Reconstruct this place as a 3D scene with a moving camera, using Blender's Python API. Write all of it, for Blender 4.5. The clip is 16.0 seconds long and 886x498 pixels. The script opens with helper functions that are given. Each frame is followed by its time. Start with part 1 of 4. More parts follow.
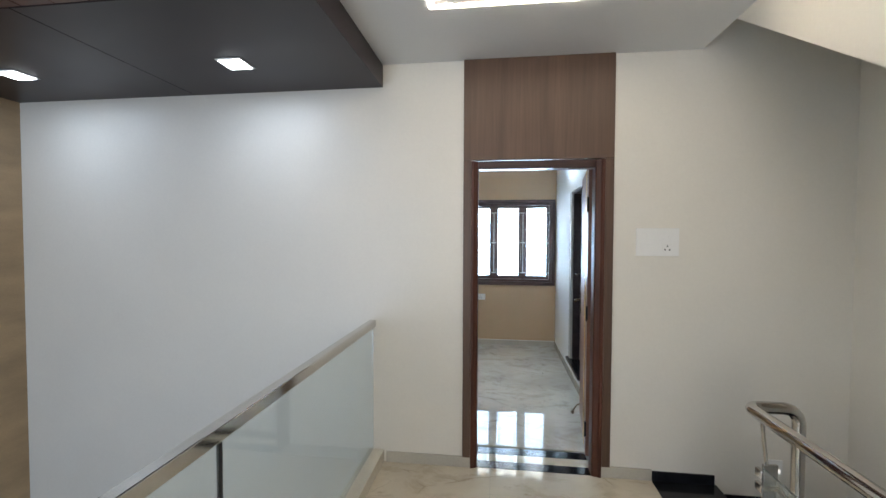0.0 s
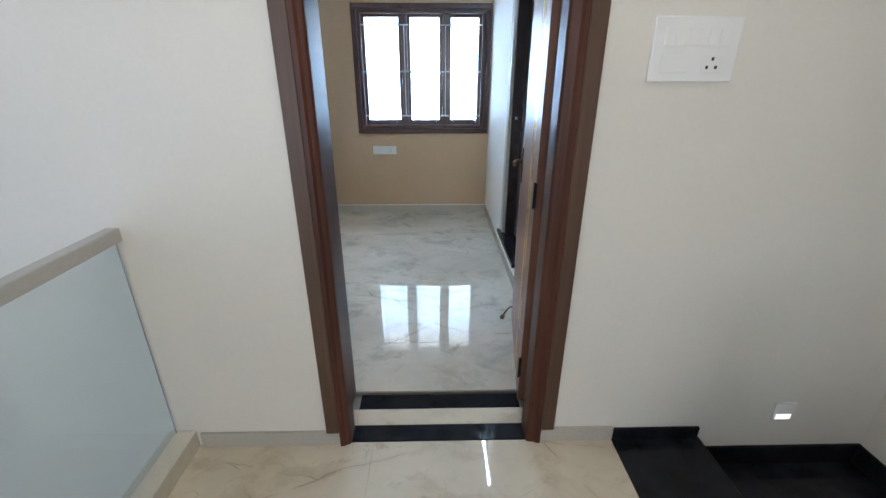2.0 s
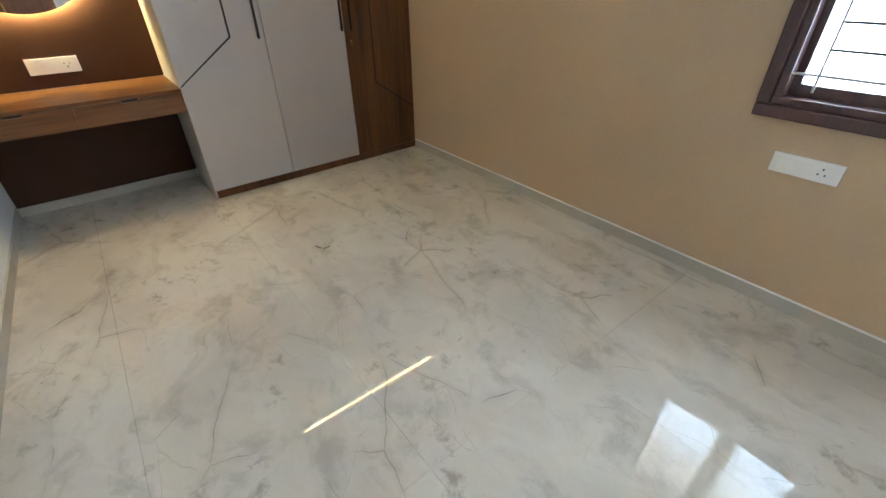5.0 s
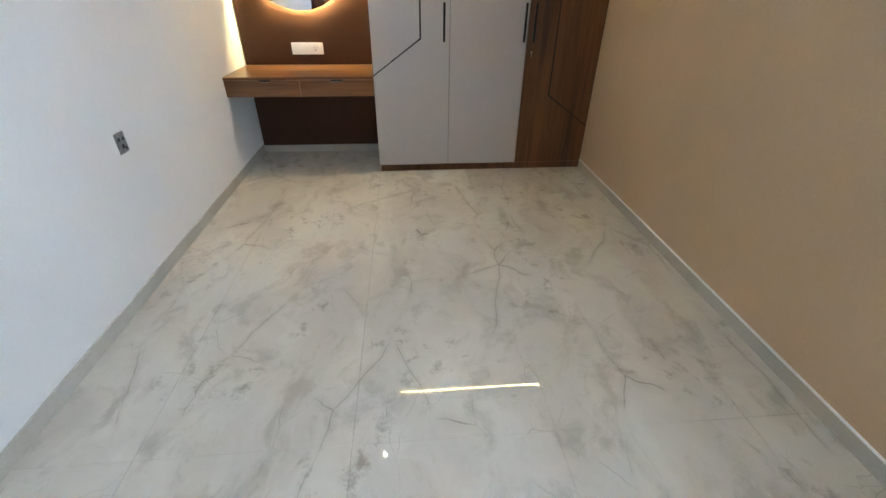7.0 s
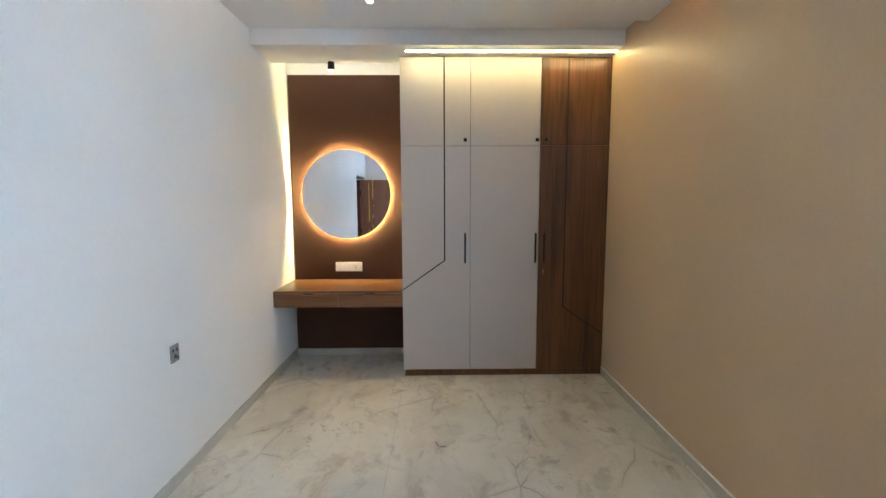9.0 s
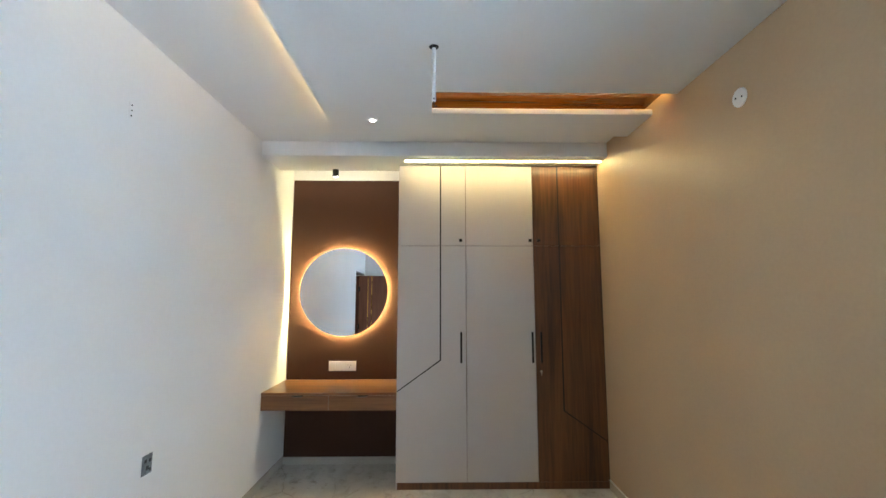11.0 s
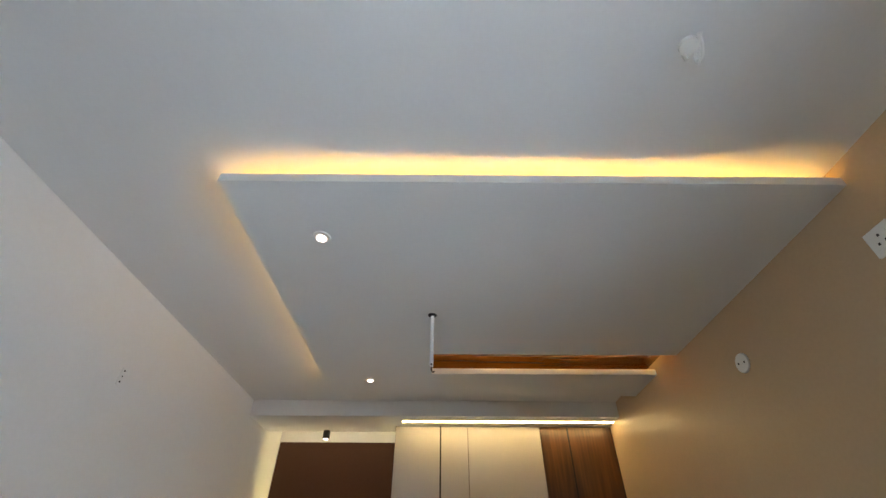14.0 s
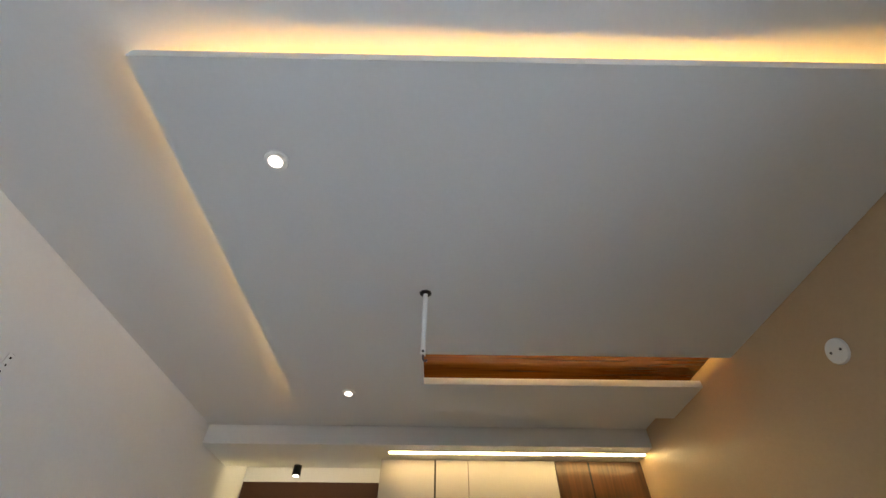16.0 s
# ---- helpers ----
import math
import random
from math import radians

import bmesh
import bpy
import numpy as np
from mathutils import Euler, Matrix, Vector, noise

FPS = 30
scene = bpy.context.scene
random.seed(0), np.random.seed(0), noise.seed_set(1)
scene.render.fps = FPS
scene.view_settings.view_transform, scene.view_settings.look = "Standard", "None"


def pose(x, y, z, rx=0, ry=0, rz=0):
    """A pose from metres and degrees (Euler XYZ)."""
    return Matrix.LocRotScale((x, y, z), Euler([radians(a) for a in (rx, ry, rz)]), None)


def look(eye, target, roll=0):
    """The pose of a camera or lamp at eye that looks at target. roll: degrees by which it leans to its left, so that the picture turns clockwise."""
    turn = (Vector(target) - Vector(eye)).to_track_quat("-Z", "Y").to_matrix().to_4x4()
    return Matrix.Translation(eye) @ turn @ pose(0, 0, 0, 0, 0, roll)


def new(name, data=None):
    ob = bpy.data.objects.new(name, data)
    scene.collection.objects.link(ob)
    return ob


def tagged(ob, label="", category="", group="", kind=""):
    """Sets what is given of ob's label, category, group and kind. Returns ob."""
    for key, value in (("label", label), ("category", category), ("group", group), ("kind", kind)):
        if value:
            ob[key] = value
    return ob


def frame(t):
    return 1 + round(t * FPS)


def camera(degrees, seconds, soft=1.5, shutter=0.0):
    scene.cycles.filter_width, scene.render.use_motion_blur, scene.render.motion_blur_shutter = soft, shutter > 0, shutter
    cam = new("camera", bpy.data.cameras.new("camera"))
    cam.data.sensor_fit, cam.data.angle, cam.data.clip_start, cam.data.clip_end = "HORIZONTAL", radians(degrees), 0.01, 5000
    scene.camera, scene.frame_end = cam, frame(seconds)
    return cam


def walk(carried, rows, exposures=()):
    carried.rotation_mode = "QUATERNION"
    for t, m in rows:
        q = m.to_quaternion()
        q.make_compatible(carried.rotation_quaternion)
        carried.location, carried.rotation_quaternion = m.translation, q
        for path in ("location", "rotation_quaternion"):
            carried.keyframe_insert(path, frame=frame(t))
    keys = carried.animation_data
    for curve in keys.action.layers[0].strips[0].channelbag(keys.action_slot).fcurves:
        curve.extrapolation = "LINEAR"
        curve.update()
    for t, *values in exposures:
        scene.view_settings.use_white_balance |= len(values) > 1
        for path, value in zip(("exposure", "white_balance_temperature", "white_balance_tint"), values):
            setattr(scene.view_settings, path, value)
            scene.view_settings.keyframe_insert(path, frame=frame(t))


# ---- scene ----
cam = camera(92.7, 16.0)
PATH = [
    (0, (0.187, 0.391, 1.645), (-0.068, 2.374, 1.584), 0.2),
    (0.5, (0.215, 0.581, 1.63), (0.252, 2.577, 1.518), 0.3),
    (1, (0.265, 0.962, 1.627), (0.36, 2.941, 1.355), 0.3),
    (1.5, (0.409, 1.42, 1.613), (0.486, 3.348, 1.084), 0.3),
    (2, (0.429, 1.925, 1.544), (0.472, 3.77, 0.773), 0.1),
    (2.5, (0.455, 2.398, 1.498), (0.448, 4.167, 0.566), 0.3),
    (3, (0.481, 2.868, 1.47), (0.346, 4.589, 0.46), 0.5),
    (3.5, (0.416, 3.311, 1.481), (0.049, 4.974, 0.432), 0.0),
    (4, (0.39, 3.724, 1.48), (-0.305, 5.267, 0.415), -0.7),
    (4.5, (0.314, 4.116, 1.455), (-0.721, 5.446, 0.378), -0.8),
    (5, (0.277, 4.451, 1.472), (-1.046, 5.481, 0.382), -0.8),
    (5.2, (0.303, 4.594, 1.487), (-1.11, 5.486, 0.389), -1.0),
    (7.3, (0.614, 5.178, 1.51), (-1.107, 5.262, 0.493), -0.1),
    (7.5, (0.63, 5.16, 1.523), (-1.135, 5.241, 0.588), -0.2),
    (8, (0.678, 5.154, 1.589), (-1.203, 5.223, 0.913), -0.2),
    (8.5, (0.723, 5.194, 1.634), (-1.234, 5.246, 1.226), -0.2),
    (8.7, (0.728, 5.213, 1.647), (-1.246, 5.255, 1.331), -0.2),
    (10.8, (0.73, 5.28, 1.667), (-1.265, 5.307, 1.811), -0.1),
    (11, (0.755, 5.278, 1.69), (-1.231, 5.306, 1.92), -0.0),
    (11.5, (0.815, 5.275, 1.731), (-1.123, 5.301, 2.222), -0.1),
    (12, (0.859, 5.297, 1.763), (-0.98, 5.313, 2.547), 0.0),
    (12.5, (0.87, 5.309, 1.791), (-0.851, 5.317, 2.81), 0.1),
    (13, (0.844, 5.305, 1.799), (-0.782, 5.312, 2.963), 0.0),
    (13.5, (0.822, 5.31, 1.806), (-0.756, 5.315, 3.035), 0.1),
    (14, (0.718, 5.308, 1.809), (-0.834, 5.315, 3.071), 0.2),
    (14.5, (0.562, 5.289, 1.826), (-0.96, 5.299, 3.124), 0.2),
    (15, (0.395, 5.314, 1.828), (-1.085, 5.326, 3.174), 0.2),
    (15.5, (0.256, 5.339, 1.833), (-1.181, 5.354, 3.224), 0.2),
    (16, (0.09, 5.316, 1.841), (-1.317, 5.334, 3.261), 0.3),
]
EXPOSURES = [(0, 0.25, 6400, 12), (1.0, 0.27, 6150, 13), (2.0, 0.37, 6050, 12), (2.5, 0.53, 6100, 13), (3.0, 0.85, 6600, 14), (3.5, 1.0, 7100, 15), (4.0, 0.6, 6800, 13),
             (5.0, 0.7, 6750, 13), (7.5, 0.78, 6400, 14), (8.5, 0.7, 6350, 14), (11.0, 0.65, 6450, 12), (11.5, 0.6, 6750, 13), (12.0, 0.2, 7100, 15),
             (12.6, -0.13, 7350, 17), (16, -0.24, 7450, 18)]
walk(cam, [(t, look(eye, target, roll)) for t, eye, target, roll in PATH], EXPOSURES)

# ---- world and large lights ----
world = bpy.data.worlds.new("world")
scene.world = world
world.use_nodes = True
wn = world.node_tree.nodes
sky = wn.new("ShaderNodeTexSky")
sky.sky_type = "NISHITA"
sky.sun_disc = False
sky.sun_elevation = radians(50)
sky.sun_rotation = radians(200)
wn["Background"].inputs["Strength"].default_value = 0.12
world.node_tree.links.new(sky.outputs["Color"], wn["Background"].inputs["Color"])


def lamp(name, kind, m, energy, color, **kw):
    data = bpy.data.lights.new(name, kind)
    data.energy, data.color = energy, color
    for k, v in kw.items():
        if k == "size":
            data.size = v
        elif k == "size_y":
            data.shape = "RECTANGLE"
            data.size_y = v
        elif k == "spot":
            data.spot_size = radians(v)
        elif k == "blend":
            data.spot_blend = v
        elif k == "radius":
            data.shadow_soft_size = v
        elif k == "spread":
            data.spread = radians(v)
    ob = new(name, data)
    ob.matrix_world = m
    return ob


COOL = (0.66, 0.80, 1.0)
# fill lamps added at unseen openings behind the start (bedroom window has its bright backdrop)
lamp("hall_fill_daylight", "AREA", look((0.2, -2.28, 1.7), (0.5, 2, 1.2)), 40, (0.97, 0.96, 0.95), size=1.9, size_y=1.5)
lamp("void_fill_daylight", "AREA", look((-2.2, -2.28, 0.6), (-2.2, 2, 0.4)), 72, (0.56, 0.75, 1.0), size=1.9, size_y=2.9)
# square downlights in the dark hall ceiling
for x in (-1.42, -2.98):
    lamp("hall_downlight", "AREA", look((x, 2.84, 2.685), (x, 2.84, 0)), 3.7, COOL, size=0.13, size_y=0.13)
# warm light tape behind the side edge of the ceiling panel
lamp("cove_side", "AREA", look((-1.44, 4.50, 3.05), (-1.44, 4.40, 3.10)), 2.1, (1.0, 0.70, 0.34), size=2.08, size_y=0.02)
# warm light inside the slot of the ceiling panel
lamp("slot_light", "AREA", look((-1.765, 6.03, 3.039), (-1.84, 6.03, 3.066)), 9.0, (1.0, 0.70, 0.24), size=1.54, size_y=0.012)
# downlights of the panel and the black spot over the desk
for x, y in ((-0.67, 4.79), (-2.25, 4.80)):
    lamp("panel_downlight", "SPOT", look((x, y, 2.985), (x, y, 0)), 8, (1.0, 0.86, 0.68), spot=100, blend=0.7, radius=0.012)
lamp("desk_spotlight", "SPOT", look((-3.40, 4.26, 2.885), (-2.95, 4.26, 0)), 46, (1.0, 0.78, 0.48), spot=56, blend=0.7, radius=0.025)
# unseen lamp added behind the beam to brighten the corner of the white wall
lamp("recess_light", "AREA", look((-3.47, 4.3, 3.06), (-3.75, 4.3, 2.9)), 1.3, (1.0, 0.88, 0.66), size=1.1, size_y=0.02)


# ---- materials ----
def material(name, base, rough=0.5, metal=0.0, vary=0.06, scale=3.0, fine=0.03, fine_scale=60.0, bump=0.0, bump_scale=200.0,
             stretch=(1, 1, 1), rough_vary=0.05, spec=0.5, coat=0.0):
    m = bpy.data.materials.new(name)
    m.use_nodes = True
    nt = m.node_tree
    b = nt.nodes["Principled BSDF"]
    b.inputs["Metallic"].default_value = metal
    b.inputs["Specular IOR Level"].default_value = spec
    b.inputs["Coat Weight"].default_value = coat
    b.inputs["Coat Roughness"].default_value = 0.08
    geo = nt.nodes.new("ShaderNodeNewGeometry")
    mp = nt.nodes.new("ShaderNodeMapping")
    mp.inputs["Scale"].default_value = stretch
    nt.links.new(geo.outputs["Position"], mp.inputs["Vector"])

    def tex(sc, detail):
        n = nt.nodes.new("ShaderNodeTexNoise")
        n.inputs["Scale"].default_value = sc
        n.inputs["Detail"].default_value = detail
        nt.links.new(mp.outputs["Vector"], n.inputs["Vector"])
        return n
    n1, n2 = tex(scale, 4), tex(fine_scale, 2)
    mul = None
    col = None
    for n, amount in ((n1, vary), (n2, fine)):
        r = nt.nodes.new("ShaderNodeMapRange")
        r.inputs["From Min"].default_value, r.inputs["From Max"].default_value = 0.3, 0.7
        r.inputs["To Min"].default_value, r.inputs["To Max"].default_value = 1 - amount, 1 + amount
        nt.links.new(n.outputs["Fac"], r.inputs["Value"])
        if mul is None:
            mul = r.outputs["Result"]
        else:
            mm = nt.nodes.new("ShaderNodeMath")
            mm.operation = "MULTIPLY"
            nt.links.new(mul, mm.inputs[0])
            nt.links.new(r.outputs["Result"], mm.inputs[1])
            mul = mm.outputs[0]
    sc = nt.nodes.new("ShaderNodeVectorMath")
    sc.operation = "SCALE"
    sc.inputs[0].default_value = base
    nt.links.new(mul, sc.inputs["Scale"])
    nt.links.new(sc.outputs["Vector"], b.inputs["Base Color"])
    rr = nt.nodes.new("ShaderNodeMapRange")
    rr.inputs["To Min"].default_value, rr.inputs["To Max"].default_value = max(0.0, rough - rough_vary), min(1.0, rough + rough_vary)
    nt.links.new(n1.outputs["Fac"], rr.inputs["Value"])
    nt.links.new(rr.outputs["Result"], b.inputs["Roughness"])
    if bump:
        nb = tex(bump_scale, 3)
        bp = nt.nodes.new("ShaderNodeBump")
        bp.inputs["Strength"].default_value = bump
        bp.inputs["Distance"].default_value = 0.002
        nt.links.new(nb.outputs["Fac"], bp.inputs["Height"])
        nt.links.new(bp.outputs["Normal"], b.inputs["Normal"])
    return m


def wood(name, dark, light, axis="z", rough=0.35, grain=1.0, coat=0.0, relief=0.12, depth=0.001, spec=0.5):
    """Wood veneer with streaks along one axis."""
    m = bpy.data.materials.new(name)
    m.use_nodes = True
    nt = m.node_tree
    b = nt.nodes["Principled BSDF"]
    b.inputs["Coat Weight"].default_value = coat
    b.inputs["Specular IOR Level"].default_value = spec
    b.inputs["Coat Roughness"].default_value = 0.12
    geo = nt.nodes.new("ShaderNodeNewGeometry")
    fac = None
    for across, along, weight in ((9 * grain, 0.5, 0.6), (70 * grain, 2.0, 0.4)):
        mp = nt.nodes.new("ShaderNodeMapping")
        mp.inputs["Scale"].default_value = [along if a == axis else across for a in "xyz"]
        nt.links.new(geo.outputs["Position"], mp.inputs["Vector"])
        n = nt.nodes.new("ShaderNodeTexNoise")
        n.inputs["Scale"].default_value = 1.0
        n.inputs["Detail"].default_value = 5
        n.inputs["Distortion"].default_value = 0.6
        nt.links.new(mp.outputs["Vector"], n.inputs["Vector"])
        mm = nt.nodes.new("ShaderNodeMath")
        mm.operation = "MULTIPLY_ADD"
        mm.inputs[1].default_value = weight
        nt.links.new(n.outputs["Fac"], mm.inputs[0])
        if fac is not None:
            nt.links.new(fac, mm.inputs[2])
        else:
            mm.inputs[2].default_value = 0.0
        fac = mm.outputs[0]
    ramp = nt.nodes.new("ShaderNodeValToRGB")
    ramp.color_ramp.elements[0].position, ramp.color_ramp.elements[0].color = 0.36, (*dark, 1)
    ramp.color_ramp.elements[1].position, ramp.color_ramp.elements[1].color = 0.66, (*light, 1)
    nt.links.new(fac, ramp.inputs["Fac"])
    nt.links.new(ramp.outputs["Color"], b.inputs["Base Color"])
    b.inputs["Roughness"].default_value = rough
    bp = nt.nodes.new("ShaderNodeBump")
    bp.inputs["Strength"].default_value = relief
    bp.inputs["Distance"].default_value = depth
    nt.links.new(fac, bp.inputs["Height"])
    nt.links.new(bp.outputs["Normal"], b.inputs["Normal"])
    return m


def marble(name, light, mid, patch, vein, rough=0.022, spec=0.34):
    """Polished marble: cloudy patches, soft smudges and thin broken veins."""
    m = bpy.data.materials.new(name)
    m.use_nodes = True
    nt = m.node_tree
    L = nt.links.new
    b = nt.nodes["Principled BSDF"]
    geo = nt.nodes.new("ShaderNodeNewGeometry")
    warp = nt.nodes.new("ShaderNodeTexNoise")
    warp.inputs["Scale"].default_value = 2.2
    warp.inputs["Detail"].default_value = 6
    L(geo.outputs["Position"], warp.inputs["Vector"])
    add = nt.nodes.new("ShaderNodeVectorMath")
    add.operation = "MULTIPLY_ADD"
    add.inputs[1].default_value = (0.5, 0.5, 0.5)
    b.inputs["Specular IOR Level"].default_value = spec
    L(warp.outputs["Color"], add.inputs[0])
    L(geo.outputs["Position"], add.inputs[2])

    def noise_tex(scale, detail, rough_n, src):
        n = nt.nodes.new("ShaderNodeTexNoise")
        n.inputs["Scale"].default_value = scale
        n.inputs["Detail"].default_value = detail
        n.inputs["Roughness"].default_value = rough_n
        L(src, n.inputs["Vector"])
        return n.outputs["Fac"]

    def rng(v, a, c, lo=0.0, hi=1.0):
        r = nt.nodes.new("ShaderNodeMapRange")
        r.interpolation_type = "SMOOTHSTEP"
        r.inputs["From Min"].default_value, r.inputs["From Max"].default_value = a, c
        r.inputs["To Min"].default_value, r.inputs["To Max"].default_value = lo, hi
        L(v, r.inputs["Value"])
        return r.outputs["Result"]

    def mul(a, c):
        n = nt.nodes.new("ShaderNodeMath")
        n.operation = "MULTIPLY"
        L(a, n.inputs[0])
        L(c, n.inputs[1])
        return n.outputs[0]

    def mix(f, a, c):
        n = nt.nodes.new("ShaderNodeMix")
        n.data_type = "RGBA"
        L(f, n.inputs["Factor"])
        if isinstance(a, tuple):
            n.inputs["A"].default_value = (*a, 1)
        else:
            L(a, n.inputs["A"])
        n.inputs["B"].default_value = (*c, 1)
        return n.outputs["Result"]
    turn = nt.nodes.new("ShaderNodeMapping")
    turn.inputs["Rotation"].default_value = (0, 0, radians(35))
    turn.inputs["Scale"].default_value = (0.75, 1.3, 1.0)
    L(add.outputs["Vector"], turn.inputs["Vector"])
    flow = turn.outputs["Vector"]
    # veins run nearly straight, with a slight wobble
    wobble = nt.nodes.new("ShaderNodeVectorMath")
    wobble.operation = "MULTIPLY_ADD"
    wobble.inputs[1].default_value = (0.17, 0.17, 0.17)
    L(warp.outputs["Color"], wobble.inputs[0])
    L(geo.outputs["Position"], wobble.inputs[2])
    lean = nt.nodes.new("ShaderNodeMapping")
    lean.inputs["Rotation"].default_value = (0, 0, radians(-24))
    lean.inputs["Scale"].default_value = (0.7, 1.35, 1.0)
    L(wobble.outputs["Vector"], lean.inputs["Vector"])
    col = mix(rng(noise_tex(1.3, 6, 0.6, flow), 0.34, 0.66), light, mid)
    col = mix(rng(noise_tex(4.2, 7, 0.62, flow), 0.48, 0.70, 0, 0.55), col, patch)
    smudge = mul(rng(noise_tex(11.0, 7, 0.68, wobble.outputs["Vector"]), 0.52, 0.70, 0, 0.9), rng(noise_tex(1.9, 3, 0.5, geo.outputs["Position"]), 0.46, 0.62))
    col = mix(smudge, col, patch)

    def veins(scale, width, strength, mask_scale, lo, hi, src):
        v = nt.nodes.new("ShaderNodeTexVoronoi")
        v.feature = "DISTANCE_TO_EDGE"
        v.inputs["Scale"].default_value = scale
        L(src, v.inputs["Vector"])
        return mul(rng(v.outputs["Distance"], 0.0, width, strength, 0.0), rng(noise_tex(mask_scale, 3, 0.6, geo.outputs["Position"]), lo, hi))
    # each vein has a faint wide shade round a thin dark line
    col = mix(veins(1.35, 0.045, 0.2, 2.0, 0.44, 0.58, lean.outputs["Vector"]), col, patch)
    col = mix(veins(1.35, 0.0048, 0.62, 2.0, 0.47, 0.60, lean.outputs["Vector"]), col, vein)
    col = mix(veins(2.9, 0.0065, 0.38, 2.7, 0.51, 0.62, lean.outputs["Vector"]), col, vein)
    col = mix(veins(6.5, 0.012, 0.28, 2.3, 0.56, 0.66, wobble.outputs["Vector"]), col, vein)
    L(col, b.inputs["Base Color"])
    L(rng(noise_tex(3.0, 4, 0.6, geo.outputs["Position"]), 0.3, 0.7, rough * 0.7, rough * 1.5), b.inputs["Roughness"])
    return m


def glow(name, color, strength):
    m = bpy.data.materials.new(name)
    m.use_nodes = True
    b = m.node_tree.nodes["Principled BSDF"]
    b.inputs["Base Color"].default_value = (0.8, 0.8, 0.8, 1)
    b.inputs["Emission Color"].default_value = (*color, 1)
    b.inputs["Emission Strength"].default_value = strength
    return m


def glass(name, color, rough):
    m = bpy.data.materials.new(name)
    m.use_nodes = True
    b = m.node_tree.nodes["Principled BSDF"]
    b.inputs["Base Color"].default_value = (*color, 1)
    b.inputs["Roughness"].default_value = rough
    b.inputs["Transmission Weight"].default_value = 0.9
    b.inputs["IOR"].default_value = 1.45
    return m


M_WHITE = material("white_wall_paint", (0.74, 0.745, 0.73), 0.55, vary=0.025, scale=1.3, fine=0.012, bump=0.10, bump_scale=260)
M_HALL = material("cream_wall_paint", (0.73, 0.70, 0.63), 0.45, vary=0.03, scale=1.0, fine=0.012, bump=0.10, bump_scale=240)
M_TAN = material("tan_wall_paint", (0.51, 0.36, 0.222), 0.42, vary=0.04, scale=1.5, fine=0.02, bump=0.12, bump_scale=260)
M_CEIL = material("white_ceiling_paint", (0.74, 0.74, 0.73), 0.6, vary=0.02, scale=1.0, fine=0.01, bump=0.05, bump_scale=200)
M_STONE = material("beige_stone_cladding", (0.36, 0.25, 0.14), 0.4, vary=0.18, scale=2.0, fine=0.06, stretch=(1, 1, 4), bump=0.1)
M_BLACK = material("black_granite", (0.012, 0.013, 0.016), 0.12, vary=0.3, scale=8, fine=0.3, fine_scale=300, spec=0.25)
M_SKIRT = material("pale_marble_skirting", (0.46, 0.435, 0.375), 0.2, vary=0.08, scale=3, fine=0.03)
M_CURB = material("cream_marble_curb", (0.68, 0.64, 0.54), 0.2, vary=0.06, scale=3, fine=0.03)
M_FLOOR = marble("grey_beige_marble", (0.60, 0.575, 0.50), (0.49, 0.455, 0.385), (0.31, 0.275, 0.225), (0.16, 0.135, 0.105))
M_HALLFLOOR = marble("cream_marble", (0.70, 0.63, 0.50), (0.60, 0.53, 0.41), (0.42, 0.34, 0.23), (0.2, 0.15, 0.10), spec=0.6)
M_GROUT = material("grey_grout", (0.33, 0.31, 0.27), 0.8)
M_DOORWOOD = wood("dark_teak", (0.038, 0.0125, 0.0075), (0.104, 0.035, 0.019), "z", 0.42, 0.6, 0.0, spec=0.3)
# lintel and head: grain along x, darker than the jambs
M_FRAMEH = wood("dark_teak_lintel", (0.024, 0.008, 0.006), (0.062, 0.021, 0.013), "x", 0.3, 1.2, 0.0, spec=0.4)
M_LEAF = wood("brown_door_veneer", (0.14, 0.056, 0.032), (0.25, 0.112, 0.064), "z", 0.40, 0.5, 0.0)
M_CLAD = wood("walnut_cladding", (0.074, 0.039, 0.023), (0.122, 0.066, 0.039), "z", 0.45, 0.8)
M_WALNUT = wood("walnut_laminate", (0.040, 0.0145, 0.0045), (0.165, 0.064, 0.019), "z", 0.36, 0.6)
M_WALNUTH = wood("walnut_desk_laminate", (0.085, 0.032, 0.011), (0.22, 0.095, 0.034), "y", 0.3, 0.8)
M_SLOTWOOD = wood("red_walnut_lining", (0.085, 0.024, 0.004), (0.30, 0.112, 0.020), "y", 0.2, 1.0, 0.5)
M_BOXWOOD = wood("red_slat_wood", (0.06, 0.016, 0.010), (0.12, 0.035, 0.02), "y", 0.35)
M_WINWOOD = wood("purple_brown_window_wood", (0.040, 0.016, 0.015), (0.085, 0.036, 0.032), "z", 0.3, 1.2, 0.2)
M_BATH = wood("dark_embossed_door", (0.016, 0.010, 0.011), (0.045, 0.028, 0.028), "y", 0.3, 0.9, 0.0, 0.8, 0.006)
M_BROWN = material("brown_back_panel", (0.054, 0.021, 0.011), 0.6, vary=0.06, scale=2, fine=0.04, spec=0.2)
M_GREIGE = material("greige_laminate", (0.48, 0.44, 0.41), 0.4, vary=0.015, scale=2, fine=0.01)
M_CARCASS = material("wardrobe_carcass", (0.10, 0.05, 0.025), 0.6)
M_DARKBOX = material("dark_brown_laminate", (0.027, 0.018, 0.020), 0.34, vary=0.08, scale=1.5, fine=0.03, spec=0.25)
M_GROOVE = material("dark_groove", (0.012, 0.007, 0.005), 0.6)
M_STEEL = material("brushed_stainless_steel", (0.60, 0.58, 0.55), 0.09, metal=1.0, vary=0.04, fine=0.03, rough_vary=0.03)
